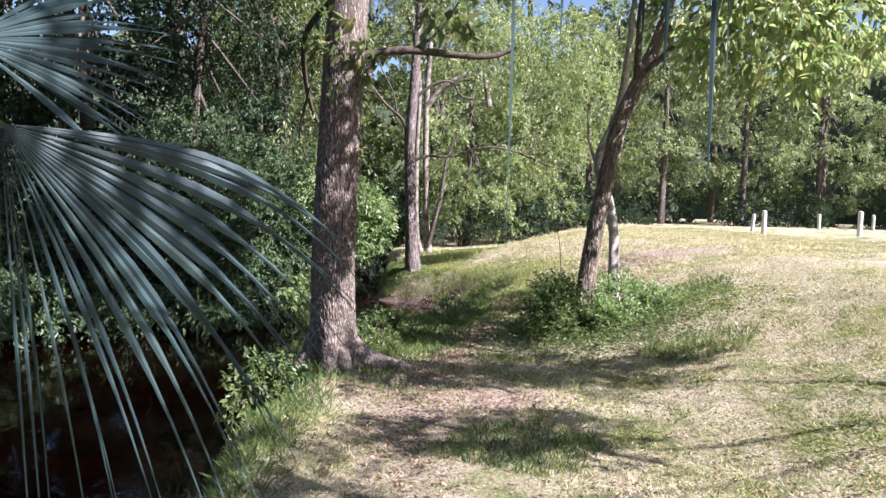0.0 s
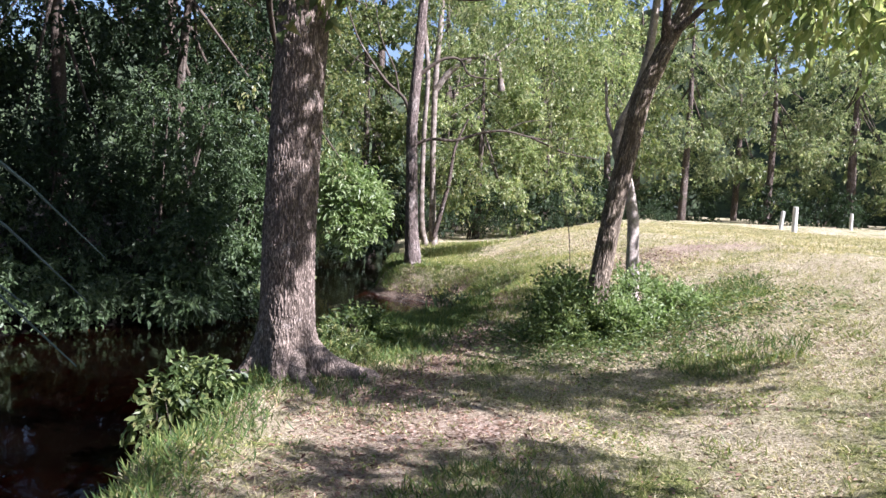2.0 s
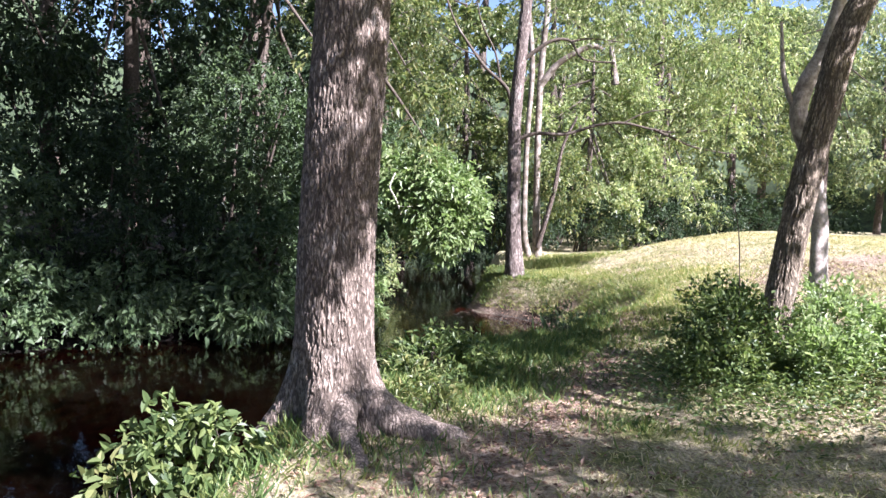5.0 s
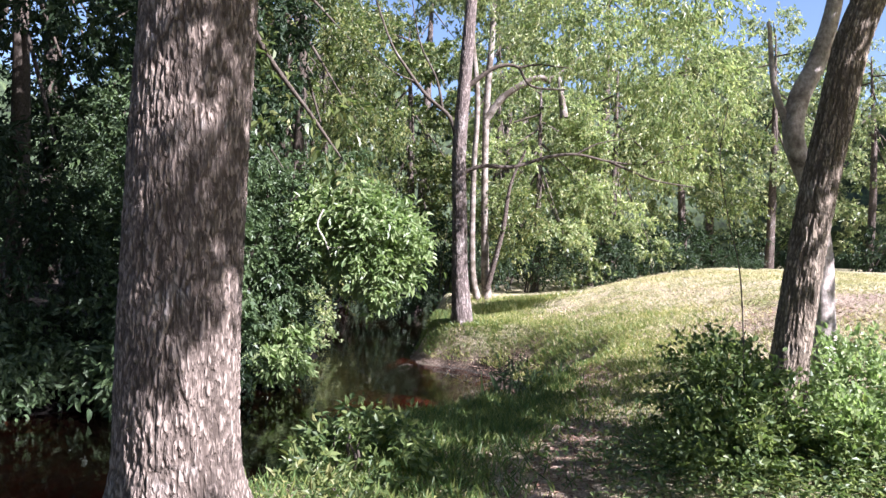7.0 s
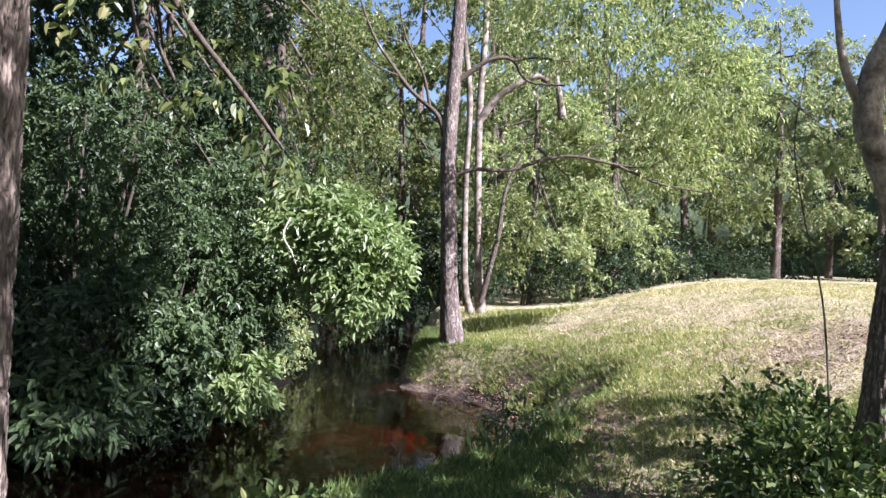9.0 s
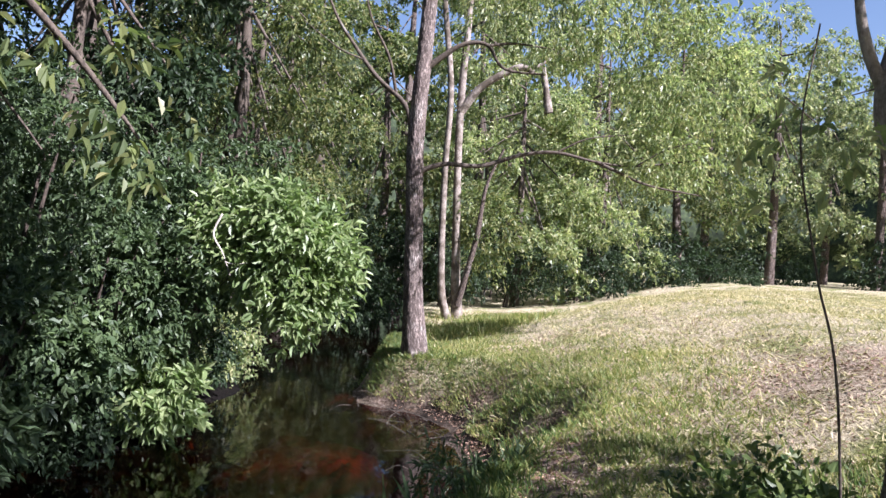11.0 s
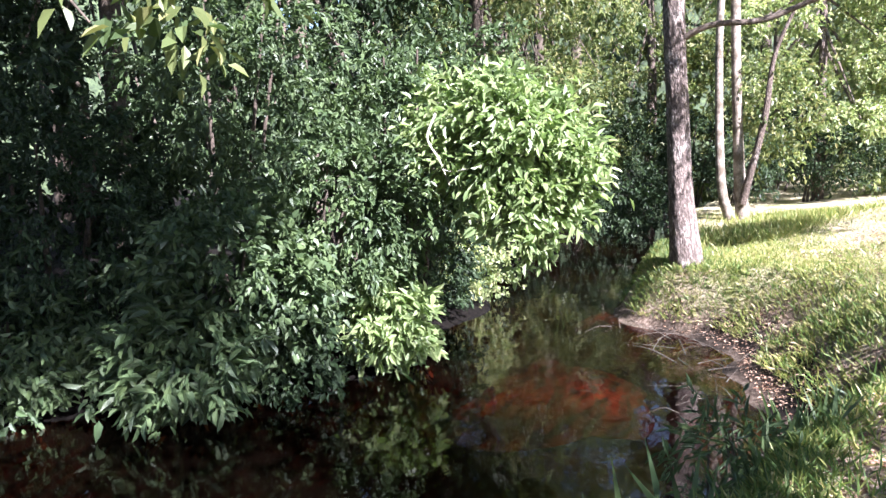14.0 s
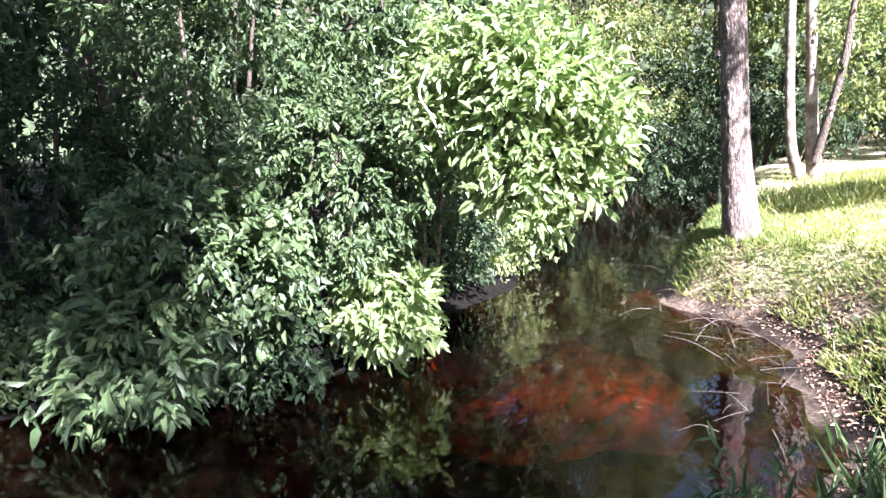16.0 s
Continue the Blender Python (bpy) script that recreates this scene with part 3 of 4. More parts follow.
trunk_of(crook, [(3.9, 8.35, crook.location.z), (3.86, 8.35, 1.05), (3.85, 8.38, 1.6), (3.73, 8.4, 2.15), (3.57, 8.4, 2.58), (3.6, 8.4, 2.92), (3.8, 8.4, 3.35), (3.95, 8.4, 4.1), (4.15, 8.5, 6)], [0.1, 0.085, 0.08, 0.085, 0.09, 0.085, 0.075, 0.06, 0.04], BARK_PATCHY, 24, 110, 0.05)
limb_of(crook, [(3.57, 8.4, 2.6), (3.4, 8.42, 3.0), (3.34, 8.45, 3.6)], 0.04, 0.015, BARK_PATCHY)



# an unseen tree added beside the lawn; its boughs shade path, oak and creek
lawn = thing("shade_caster_tree", (10.5, -4.5, gz(10.5, -4.5) - 0.05), "spreading tree added out of view, its leafy boughs placed to cast shade", "tree")
trunk_of(lawn, [(10.5, -4.5, lawn.location.z), (10.1, -3.8, 2.3), (9.1, -1.8, 4.3), (8.4, -0.5, 5.5)], [0.24, 0.19, 0.12, 0.03], BARK_GREY, 24, 40)
for tip in ((4.6, 1.7, 5.6), (2.4, 2.9, 5.7), (6.2, 2.6, 5.8), (6.8, -1.4, 6.4)):
    limb_of(lawn, [(8.7, -1.0, 4.4), ((8.7 + tip[0]) / 2, (tip[1] - 1.0) / 2, 5.5), tip], 0.009, 0.004, BARK_GREY)
limb_of(lawn, [(8.5, -0.7, 5.0), (8.3, -0.2, 6.2), (8.2, 0.1, 7.2)], 0.03, 0.01, BARK_GREY)
limb_of(lawn, [(8.6, -1.0, 4.6), (6.2, -2.2, 7.4), (3.2, -1.6, 8.2), (0.6, 0.2, 8.5)], 0.03, 0.012, BARK_GREY)
limb_of(lawn, [(6.2, -2.2, 7.4), (4.6, -3.6, 8.0), (2.4, -4.4, 8.3)], 0.02, 0.01, BARK_GREY)
limb_of(lawn, [(8.6, -1.2, 4.8), (5.4, -2.6, 5.8), (2.4, -3.4, 6.0)], 0.016, 0.008, BARK_GREY)
crown_of(lawn, [(0.8, 0.2, 8.6, 2.2, 2.0, 0.9, 420), (3.4, -1.7, 8.4, 1.9, 1.8, 0.8, 400), (2.4, -4.4, 8.4, 2.0, 1.7, 0.8, 120), (5.2, -3.4, 8.2, 1.5, 1.4, 0.7, 170), (-1.4, 2.0, 8.8, 2.0, 1.8, 0.9, 340), (2.4, -3.4, 6.0, 1.7, 1.3, 0.6, 170), (5.2, 1.3, 5.7, 1.6, 0.8, 0.6, 150), (2.4, 2.9, 5.8, 1.3, 0.9, 0.8, 140), (7.0, 1.3, 5.9, 1.4, 0.55, 0.6, 120), (8.2, 0.2, 7.2, 1.5, 1.2, 1.0, 90), (5.8, -1.05, 6.0, 1.4, 0.5, 0.5, 120)], LEAF_LIGHT, 12, 0.45, 0.15, 0.06, 0.5)


# ---- thickets on the far bank ----
def thicket(name, label, blobs, material, per=13, twig=0.4, length=0.085, width=0.045, droop=0.35, stems=3, category="shrub", jitter=0.6, root=None):
    x, y = root or (blobs[0][0] - 0.5, blobs[0][1] + 0.4)
    t = thing(name, (x, y, gz(x, y) - 0.05), label, category)
    for k in range(stems):
        bx, by, bz, rx, ry, rz, _ = blobs[k % len(blobs)]
        q = rng.uniform(-0.4, 0.4, 3)
        s = np.array(t.location) + [q[0] * 0.6, q[1] * 0.6, 0]
        e = np.array([bx + q[0] * rx, by + q[1] * ry, bz + 0.5 * rz])
        thick = min(0.045, 0.028 * max(rx, rz))
        limb_of(t, [s, (s * 0.55 + e * 0.45) + [0.15 * q[2], 0.15 * q[0], 0.12 * rz], e], thick, thick * 0.3, BARK_DARK, 6, 14, "stem")
    crown_of(t, blobs, material, per, twig, length, width, droop, "foliage", 0.65, jitter, fine=y < 20 and material is not LEAF_DARK)
    return t


thicket("overhanging_shrub", "bright green shrub drooping long leaves over the creek",
        [(-0.45, 14.3, 2.1, 0.7, 0.6, 0.36, 170), (-1.0, 14.6, 2.2, 0.6, 0.6, 0.35, 80), (-0.05, 14.1, 1.9, 0.55, 0.55, 0.28, 140), (0.3, 14.1, 1.66, 0.3, 0.35, 0.16, 50),
         (-0.02, 14.0, 1.25, 0.32, 0.4, 0.3, 90), (-0.38, 14.1, 1.55, 0.5, 0.5, 0.36, 130), (-0.85, 14.3, 1.6, 0.5, 0.5, 0.4, 60), (-0.15, 14.0, 0.98, 0.2, 0.25, 0.2, 40)], LEAF_FRESH, 15, 0.4, 0.13, 0.05, 0.38, 6, root=(-2.6, 15.6))
thicket("yellow_green_bush", "low yellow-green bush leaning out over the water", [(-1.7, 14.0, -0.15, 0.62, 0.5, 0.5, 150)], LEAF_FRESH, 11, 0.26, 0.15, 0.055, 0.4, 3, root=(-2.4, 14.3))
thicket("broadleaf_bush", "broad-leaved bush trailing into dark water", [(-3.2, 12.15, -0.15, 0.85, 0.5, 0.5, 200)], LEAF_BANK, 11, 0.3, 0.16, 0.06, 0.45, 4, root=(-3.9, 12.9))
thicket("bank_bush", "small pale bush at the waterline", [(-1.8, 18.0, 0.0, 0.7, 0.8, 0.9, 260)], LEAF_LIGHT, 12, 0.3, 0.08, 0.04, 0.5, 3)
thicket("bank_shrub", "dark leafy shrub hanging over black water", [(-3.0, 12.8, 0.5, 1.3, 0.9, 1.1, 347), (-3.6, 12.4, -0.2, 1.0, 0.6, 0.5, 124)], LEAF_BANK, 22, 0.29, 0.1, 0.05, 0.4, 4)
thicket("bank_shrub", "dark leafy shrub hanging over black water", [(-2.2, 14.2, 1.0, 1.3, 1.0, 1.4, 384)], LEAF_BANK, 22, 0.29, 0.095, 0.04, 0.4, 4)
thicket("bank_shrub", "tall shaded shrub on the far bank", [(-1.6, 15.6, 2.2, 1.5, 1.3, 1.6, 434)], LEAF_BANK, 22, 0.29, 0.08, 0.04, 0.4, 4)
thicket("bank_shrub", "tall shaded shrub on the far bank", [(-3.6, 14.2, 2.6, 2.0, 1.5, 2.0, 558)], LEAF_BANK, 22, 0.29, 0.095, 0.04, 0.4, 4)
# LEAF_DARK and LEAF_BANK set each shrub's share of shade by colour
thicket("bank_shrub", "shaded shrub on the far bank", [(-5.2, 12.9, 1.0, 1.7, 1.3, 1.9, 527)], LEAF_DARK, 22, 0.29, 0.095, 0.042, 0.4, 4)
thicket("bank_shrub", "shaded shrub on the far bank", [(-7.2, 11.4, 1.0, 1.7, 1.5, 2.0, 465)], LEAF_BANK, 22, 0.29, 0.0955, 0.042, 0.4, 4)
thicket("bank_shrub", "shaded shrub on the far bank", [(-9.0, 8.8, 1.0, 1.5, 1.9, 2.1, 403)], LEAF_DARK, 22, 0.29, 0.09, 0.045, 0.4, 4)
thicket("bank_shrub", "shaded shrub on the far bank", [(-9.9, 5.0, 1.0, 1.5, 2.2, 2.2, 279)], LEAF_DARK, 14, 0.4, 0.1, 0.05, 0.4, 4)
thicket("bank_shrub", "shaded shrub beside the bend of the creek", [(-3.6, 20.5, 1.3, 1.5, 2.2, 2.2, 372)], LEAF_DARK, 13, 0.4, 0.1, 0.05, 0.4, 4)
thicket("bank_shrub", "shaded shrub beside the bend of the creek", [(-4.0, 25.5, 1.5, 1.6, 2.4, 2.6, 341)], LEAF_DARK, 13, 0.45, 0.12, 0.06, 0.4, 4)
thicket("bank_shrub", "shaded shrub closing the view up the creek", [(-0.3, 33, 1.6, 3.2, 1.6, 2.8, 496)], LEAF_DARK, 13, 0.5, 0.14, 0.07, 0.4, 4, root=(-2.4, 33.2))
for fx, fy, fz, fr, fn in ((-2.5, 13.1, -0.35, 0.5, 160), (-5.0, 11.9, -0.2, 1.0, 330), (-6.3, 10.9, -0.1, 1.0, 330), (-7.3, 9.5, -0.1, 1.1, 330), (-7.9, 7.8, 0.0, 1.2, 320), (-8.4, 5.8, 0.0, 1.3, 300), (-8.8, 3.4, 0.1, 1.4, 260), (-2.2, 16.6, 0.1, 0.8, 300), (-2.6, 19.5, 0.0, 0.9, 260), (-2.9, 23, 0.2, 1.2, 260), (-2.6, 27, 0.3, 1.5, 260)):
    # shrubs between these x take the brighter leaf copy, the rest the shaded one
    thicket("waterside_shrub", "shrub trailing low over the far waterline, shade put into its leaf colour", [(fx, fy, fz, fr * 1.1, fr, 0.75, fn)], LEAF_BANK if -7.6 < fx < -4.5 else LEAF_DARK, 14, 0.34, 0.1, 0.05, 0.5, 3, root=(fx - 0.6, fy + 0.5))
# one clump as two halves: shade put into darker leaves, sunlight into lighter
thicket("bramble_clump", "half of the bramble clump at the leaning tree's foot, shade put into darker leaves", [(2.62, 7.35, 0.42, 0.5, 0.5, 0.45, 190), (2.35, 6.95, 0.25, 0.42, 0.42, 0.28, 90), (2.75, 7.95, 0.45, 0.5, 0.5, 0.4, 110), (2.95, 6.9, 0.22, 0.5, 0.4, 0.3, 110)], LEAF_BRAMBLE, 19, 0.22, 0.052, 0.029, -0.15, 9, root=(2.7, 7.5))
thicket("bramble_clump", "half of the bramble clump round the leaning tree, sunlight put into yellow-green leaves", [(3.65, 7.45, 0.48, 0.55, 0.55, 0.42, 190), (3.3, 6.95, 0.3, 0.5, 0.42, 0.32, 110), (4.1, 7.3, 0.42, 0.45, 0.5, 0.3, 100)], LEAF_FRESH, 19, 0.22, 0.052, 0.029, -0.15, 9, root=(3.6, 7.6))


# ---- woods ----
def wood_tree(x, y, h, spread, material, count, low=0.25, leaf=0.2, lean_x=0.0, label="tall leafy woodland tree at the field's edge", bark=BARK_GREY):
    z = gz(x, y) - 0.1
    t = thing("woodland_tree", (x, y, z), label, "tree", "woodland trees")
    r = 0.012 * h + 0.03
    top = (x + lean_x + rng.uniform(-0.4, 0.4), y + rng.uniform(-0.4, 0.4), z + h * 0.92)
    mid = (x + lean_x * 0.3 + rng.uniform(-0.25, 0.25), y + rng.uniform(-0.25, 0.25), z + h * 0.45)
    trunk_of(t, [(x, y, z), mid, top], [r * 1.25, r, r * 0.7, 0.03], bark, 10, 22)
    n = 13
    blobs = []
    for k in range(n):
        f = low + (0.96 - low) * (k + 0.5) / n
        a = k * 2.4 + rng.uniform(-0.5, 0.5)
        w = spread * (0.62 - 0.35 * abs(f - 0.5))
        c = (x + lean_x * f + math.cos(a) * w * 0.85, y + math.sin(a) * w * 0.85, z + h * f)
        q = w * rng.uniform(0.5, 0.78)
        blobs.append((*c, q, q, h * (0.95 - low) / n * rng.uniform(0.75, 1.15), count * 6 // (10 * n)))
        limb_of(t, [np.array(mid) * (1 - f) + np.array(top) * f, c], 0.05, 0.015, BARK_DARK, 5, 6)
    crown_of(t, blobs, material, 18, 0.52, leaf, leaf * 0.5, 0.5, jitter=0.7)
    return t


FRONT = ((5.6, 30.5, 9, 3.8, LEAF_LIGHT, 1500), (9.0, 32, 10, 4.2, LEAF_LIGHT, 1500), (13, 34, 11, 4.4, LEAF_MID, 1300), (17.5, 35, 12, 4.6, LEAF_FAR, 1200),
         (22, 34.5, 11, 4.4, LEAF_FAR, 1200), (26.5, 34, 12, 4.6, LEAF_FAR, 1200), (31.5, 32, 12, 4.6, LEAF_FAR, 1000), (36.5, 29, 12, 4.6, LEAF_FAR, 900))
BEHIND = ((0.5, 38, 15, 4.8, LEAF_MID, 1000), (6, 41, 16, 5, LEAF_FAR, 1000), (12, 43, 20, 5.4, LEAF_FAR, 1200), (18.5, 44, 15, 5.2, LEAF_FAR, 900), (25, 43, 12, 5.2, LEAF_FAR, 900),
          (32, 41, 13, 5.2, LEAF_FAR, 800), (39, 37, 12, 5.2, LEAF_FAR, 800), (1.5, 46, 22, 5.4, LEAF_MID, 1100), (-4.5, 45, 22, 5.4, LEAF_MID, 1000), (8, 48, 23, 5.6, LEAF_FAR, 900))
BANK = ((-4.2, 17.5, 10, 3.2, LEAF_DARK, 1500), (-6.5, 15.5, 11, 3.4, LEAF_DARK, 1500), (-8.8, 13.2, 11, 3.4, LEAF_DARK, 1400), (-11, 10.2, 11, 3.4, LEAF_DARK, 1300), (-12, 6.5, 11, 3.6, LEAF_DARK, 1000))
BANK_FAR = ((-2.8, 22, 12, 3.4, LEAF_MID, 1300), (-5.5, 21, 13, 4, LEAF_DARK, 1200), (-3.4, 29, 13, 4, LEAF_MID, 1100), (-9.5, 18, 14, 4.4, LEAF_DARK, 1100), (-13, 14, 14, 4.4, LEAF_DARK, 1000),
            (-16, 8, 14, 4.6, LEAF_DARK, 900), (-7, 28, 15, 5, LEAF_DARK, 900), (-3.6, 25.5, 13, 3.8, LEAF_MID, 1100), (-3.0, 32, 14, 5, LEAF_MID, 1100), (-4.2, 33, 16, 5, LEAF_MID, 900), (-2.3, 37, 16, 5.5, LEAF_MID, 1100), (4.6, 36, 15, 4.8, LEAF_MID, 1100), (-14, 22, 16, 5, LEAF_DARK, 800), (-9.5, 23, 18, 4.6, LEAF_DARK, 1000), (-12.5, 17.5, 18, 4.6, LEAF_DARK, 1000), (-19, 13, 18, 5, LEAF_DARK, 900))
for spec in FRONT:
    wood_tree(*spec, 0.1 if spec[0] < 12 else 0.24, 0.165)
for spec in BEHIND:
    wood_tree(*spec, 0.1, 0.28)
# far-bank trees in LEAF_DARK carry their shade in the leaf colour
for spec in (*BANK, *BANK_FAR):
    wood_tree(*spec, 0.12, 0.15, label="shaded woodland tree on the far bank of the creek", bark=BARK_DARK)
# the undergrowth's shade under the trees is put into its leaf colour
for k in range(13):
    x = 2.5 + k * 3.2
    y = 33.0 + 2.2 * math.sin(k * 1.7) + (1.5 if k > 2 else 0) - max(0, k - 8) * 0.9
    thicket("understory_shrub", "undergrowth along the foot of the woods, shade put into its leaf colour", [(x, y, 1.9, 2.2, 1.3, 1.5, 210)], LEAF_DARK, 12, 0.5, 0.17, 0.085, 0.4, 3)

# the same shade-coloured leaves between the trunks
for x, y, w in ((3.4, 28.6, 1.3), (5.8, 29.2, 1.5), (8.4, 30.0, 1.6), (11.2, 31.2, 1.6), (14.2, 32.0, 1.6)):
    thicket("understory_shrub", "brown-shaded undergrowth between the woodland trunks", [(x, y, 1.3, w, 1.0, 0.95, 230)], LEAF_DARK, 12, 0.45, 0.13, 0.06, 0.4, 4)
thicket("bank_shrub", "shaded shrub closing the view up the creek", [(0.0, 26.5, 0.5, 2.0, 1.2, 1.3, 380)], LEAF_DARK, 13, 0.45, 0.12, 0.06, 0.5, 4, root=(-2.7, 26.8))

# the woods farther off, all round
far_leaf, nt, b = nodes_of("distant_woods")
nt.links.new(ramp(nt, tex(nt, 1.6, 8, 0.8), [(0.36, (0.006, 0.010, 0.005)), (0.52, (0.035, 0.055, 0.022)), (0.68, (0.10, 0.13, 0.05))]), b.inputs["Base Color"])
b.inputs["Roughness"].default_value = 0.9
na, nh = 240, 14
ang = np.linspace(0, 2 * np.pi, na, endpoint=False)
vv = []
for h in np.linspace(0, 1, nh):
    rr = 58 + 3 * np.sin(7 * ang) + rng.normal(size=na) * 0.9 + 5 * h
    hh = -1 + h * (18 + 2.5 * np.sin(11 * ang + 1) + 2 * np.sin(23 * ang) + rng.normal(size=na) * 0.7)
    vv.append(np.stack([rr * np.cos(ang) + 4, rr * np.sin(ang) + 8, hh], 1))
i, j = np.meshgrid(np.arange(nh - 1), np.arange(na), indexing="ij")
jj = (j + 1) % na
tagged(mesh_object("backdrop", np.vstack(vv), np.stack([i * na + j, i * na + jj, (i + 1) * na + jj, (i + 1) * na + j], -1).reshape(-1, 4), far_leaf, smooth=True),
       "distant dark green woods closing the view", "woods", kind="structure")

# ---- fan palm beside the start of the walk ----
PALM = leaf_material("palm_leaf", [(0.024, 0.044, 0.048), (0.036, 0.064, 0.068), (0.056, 0.088, 0.084)], 0.15, 0.48, 0.28)
palm = thing("fan_palm", (-2.2, -0.7, gz(-2.2, -0.7) - 0.05), "fan palm with split blue-grey fronds hanging over the bank", "palm")


def fan_frond(hub, across, down, first, last, radius, count, droop, name="frond"):
    """A pleated fan that splits into long drooping strips; angles from across (0) towards down (90)."""
    hub, across, down = np.array(hub), unit(np.array(across, float)), unit(np.array(down, float))
    face = np.cross(across, down)
    vs, fs = [], []
    step = radians((last - first) / count)
    for k in range(count):
        a = radians(first) + (k + 0.5 + rng.normal() * 0.3) * step
        d = across * math.cos(a) + down * math.sin(a)
        s = -across * math.sin(a) + down * math.cos(a)
        L = radius * rng.uniform(0.9, 1.12)
        sag = droop * rng.uniform(0.6, 1.3)
        bend = rng.normal() * 0.05
        rows = []
        for q in np.linspace(0, 1, 12):
            slim = 1.15 if math.degrees(a) < 42 else max(0.28, 1.15 - (math.degrees(a) - 42) / 45)
            half = slim * min(math.tan(step / 2) * q * L, math.tan(step / 2) * L * 0.46) if q < 0.55 else slim * math.tan(step / 2) * L * 0.46 * (1 - ((q - 0.55) / 0.45) ** 0.45) * 0.8 + 0.0014
            c = hub + d * q * L + face * bend * q ** 2 * L + np.array([0, 0, -1]) * sag * q ** 3
            rows.append((c - s * half + face * half * 0.45, c, c + s * half + face * half * 0.45))
        o = len(vs) * 3
        o = sum(len(r) for r in vs)
        vs.append(np.array(rows).reshape(-1, 3))
        for r_ in range(11):
            for e in (0, 1):
                fs.append([o + r_ * 3 + e, o + r_ * 3 + e + 1, o + r_ * 3 + e + 4, o + r_ * 3 + e + 3])
    return mesh_object(name, np.vstack(vs) - np.array(palm.location), fs, PALM, palm)


HUB_A, HUB_B = (-1.72, -0.95, 2.14), (-1.95, -0.62, 2.42)
trunk_of(palm, [(-2.2, -0.7, palm.location.z), (-2.25, -0.68, 0.9), (-2.23, -0.7, 1.7)], [0.15, 0.13, 0.11], BARK_DARK, 20, 30, 0.06)
for hub, nm in ((HUB_A, "petiole"), (HUB_B, "petiole")):
    limb_of(palm, [(-2.22, -0.7, 1.62), (np.array(hub) + (-2.22, -0.7, 1.62)) / 2 + [0, 0, 0.2], hub], 0.022, 0.013, LEAF_MID, 7, 14, nm)
fan_frond(HUB_A, (0.857, 0.515, 0.06), (0.05, 0.1, -1), 2, 130, 1.15, 36, 0.36)
fan_frond(HUB_B, (0.87, 0.49, 0.1), (0.1, -0.25, -1), -40, 40, 0.62, 20, 0.08)

def hanging_frond(hub, tips):
    """An old frond overhead whose split ends hang straight down."""
    hub = np.array(hub)
    limb_of(palm, [(-2.22, -0.7, 1.62), (np.array((-2.22, -0.7, 1.9)) + hub) / 2 + [0, 0, 0.45], hub], 0.02, 0.012, LEAF_MID, 7, 18, "petiole")
    pieces = []
    for x, y, low, wide in tips:
        end = np.array([x, y, low])
        line = glide([hub, (hub + end) / 2 + [0, 0, 0.5 * (hub[2] - low) + 0.03], [x - 0.02, y, hub[2] - 0.12], [x, y, (hub[2] + low) / 2 - 0.1], end], 24)
        half = wide * np.interp(np.linspace(0, 1, 24), [0, 0.35, 0.75, 1], [0.3, 1, 0.8, 0.06])
        side = unit(np.array([math.cos(9 * x), math.sin(9 * x), 0.0]))
        fold = np.array([-side[1], side[0], 0.0])
        v = np.stack([line - side * half[:, None] + fold * half[:, None] * 0.5, line, line + side * half[:, None] + fold * half[:, None] * 0.5], 1).reshape(-1, 3)
        f = [[r * 3 + e, r * 3 + e + 1, r * 3 + e + 4, r * 3 + e + 3] for r in range(23) for e in (0, 1)]
        pieces.append((v - np.array(palm.location), np.array(f)))
    v, f = joined(pieces)
    mesh_object("hanging_frond", v, f, PALM, palm)


hanging_frond((-0.55, -1.75, 2.85), [(-0.63, -2.2, 1.9, 0.005), (0.02, -1.5, 2.0, 0.011), (0.1, -1.42, 2.22, 0.009), (-0.1, -1.5, 2.26, 0.01), (-0.14, -1.46, 2.3, 0.008), (-0.3, -1.35, 2.34, 0.007), (-0.95, -1.6, 2.32, 0.008), (-0.88, -1.55, 2.36, 0.007)])

# ---- marker posts on the far side of the field ----
weathered = bark_material("weathered_post", (0.42, 0.40, 0.36), (0.62, 0.60, 0.55), (0.3, 0.28, 0.25), 0.66)


def marker_post(x, y, h, r, tilt):
    p = thing("marker_post", (x, y, gz(x, y) - 0.1), "weathered pale wooden bollard in the mown field", "post", "field bollards")
    line = np.array([(tilt * q * h, 0, q * (h + 0.1)) for q in (0, 0.3, 0.6, 0.9, 0.985, 1.0)])
    v, f = tube(line, np.array([r, r, r, r, r * 0.93, r * 0.55]), 12, 0.01)
    cap, capf = tube(np.array([(tilt * h, 0, h + 0.1), (tilt * h, 0, h + 0.104)]), np.array([r * 0.55, 0.001]), 12)
    v, f = joined([(v, f), (cap, capf)])
    mesh_object("shaft", v, f, weathered, p)


for spec in ((14.75, 21.0, 0.86, 0.085, 0.0), (16.3, 24.2, 0.72, 0.07, 0.1), (17.0, 24.4, 0.7, 0.07, -0.02), (18.3, 20.6, 0.9, 0.09, 0.02), (22.5, 28.5, 0.75, 0.075, 0.0), (27.5, 31, 0.8, 0.08, 0.0)):
    marker_post(*spec)

# ---- small growth along the bank ----
thicket("bank_plant", "leafy sunlit plant at the oak's foot above the water", [(-1.45, 4.75, 0.05, 0.36, 0.34, 0.28, 130)], LEAF_BRAMBLE, 10, 0.18, 0.078, 0.036, 0.2, 4, "plant", root=(-1.45, 5.0))
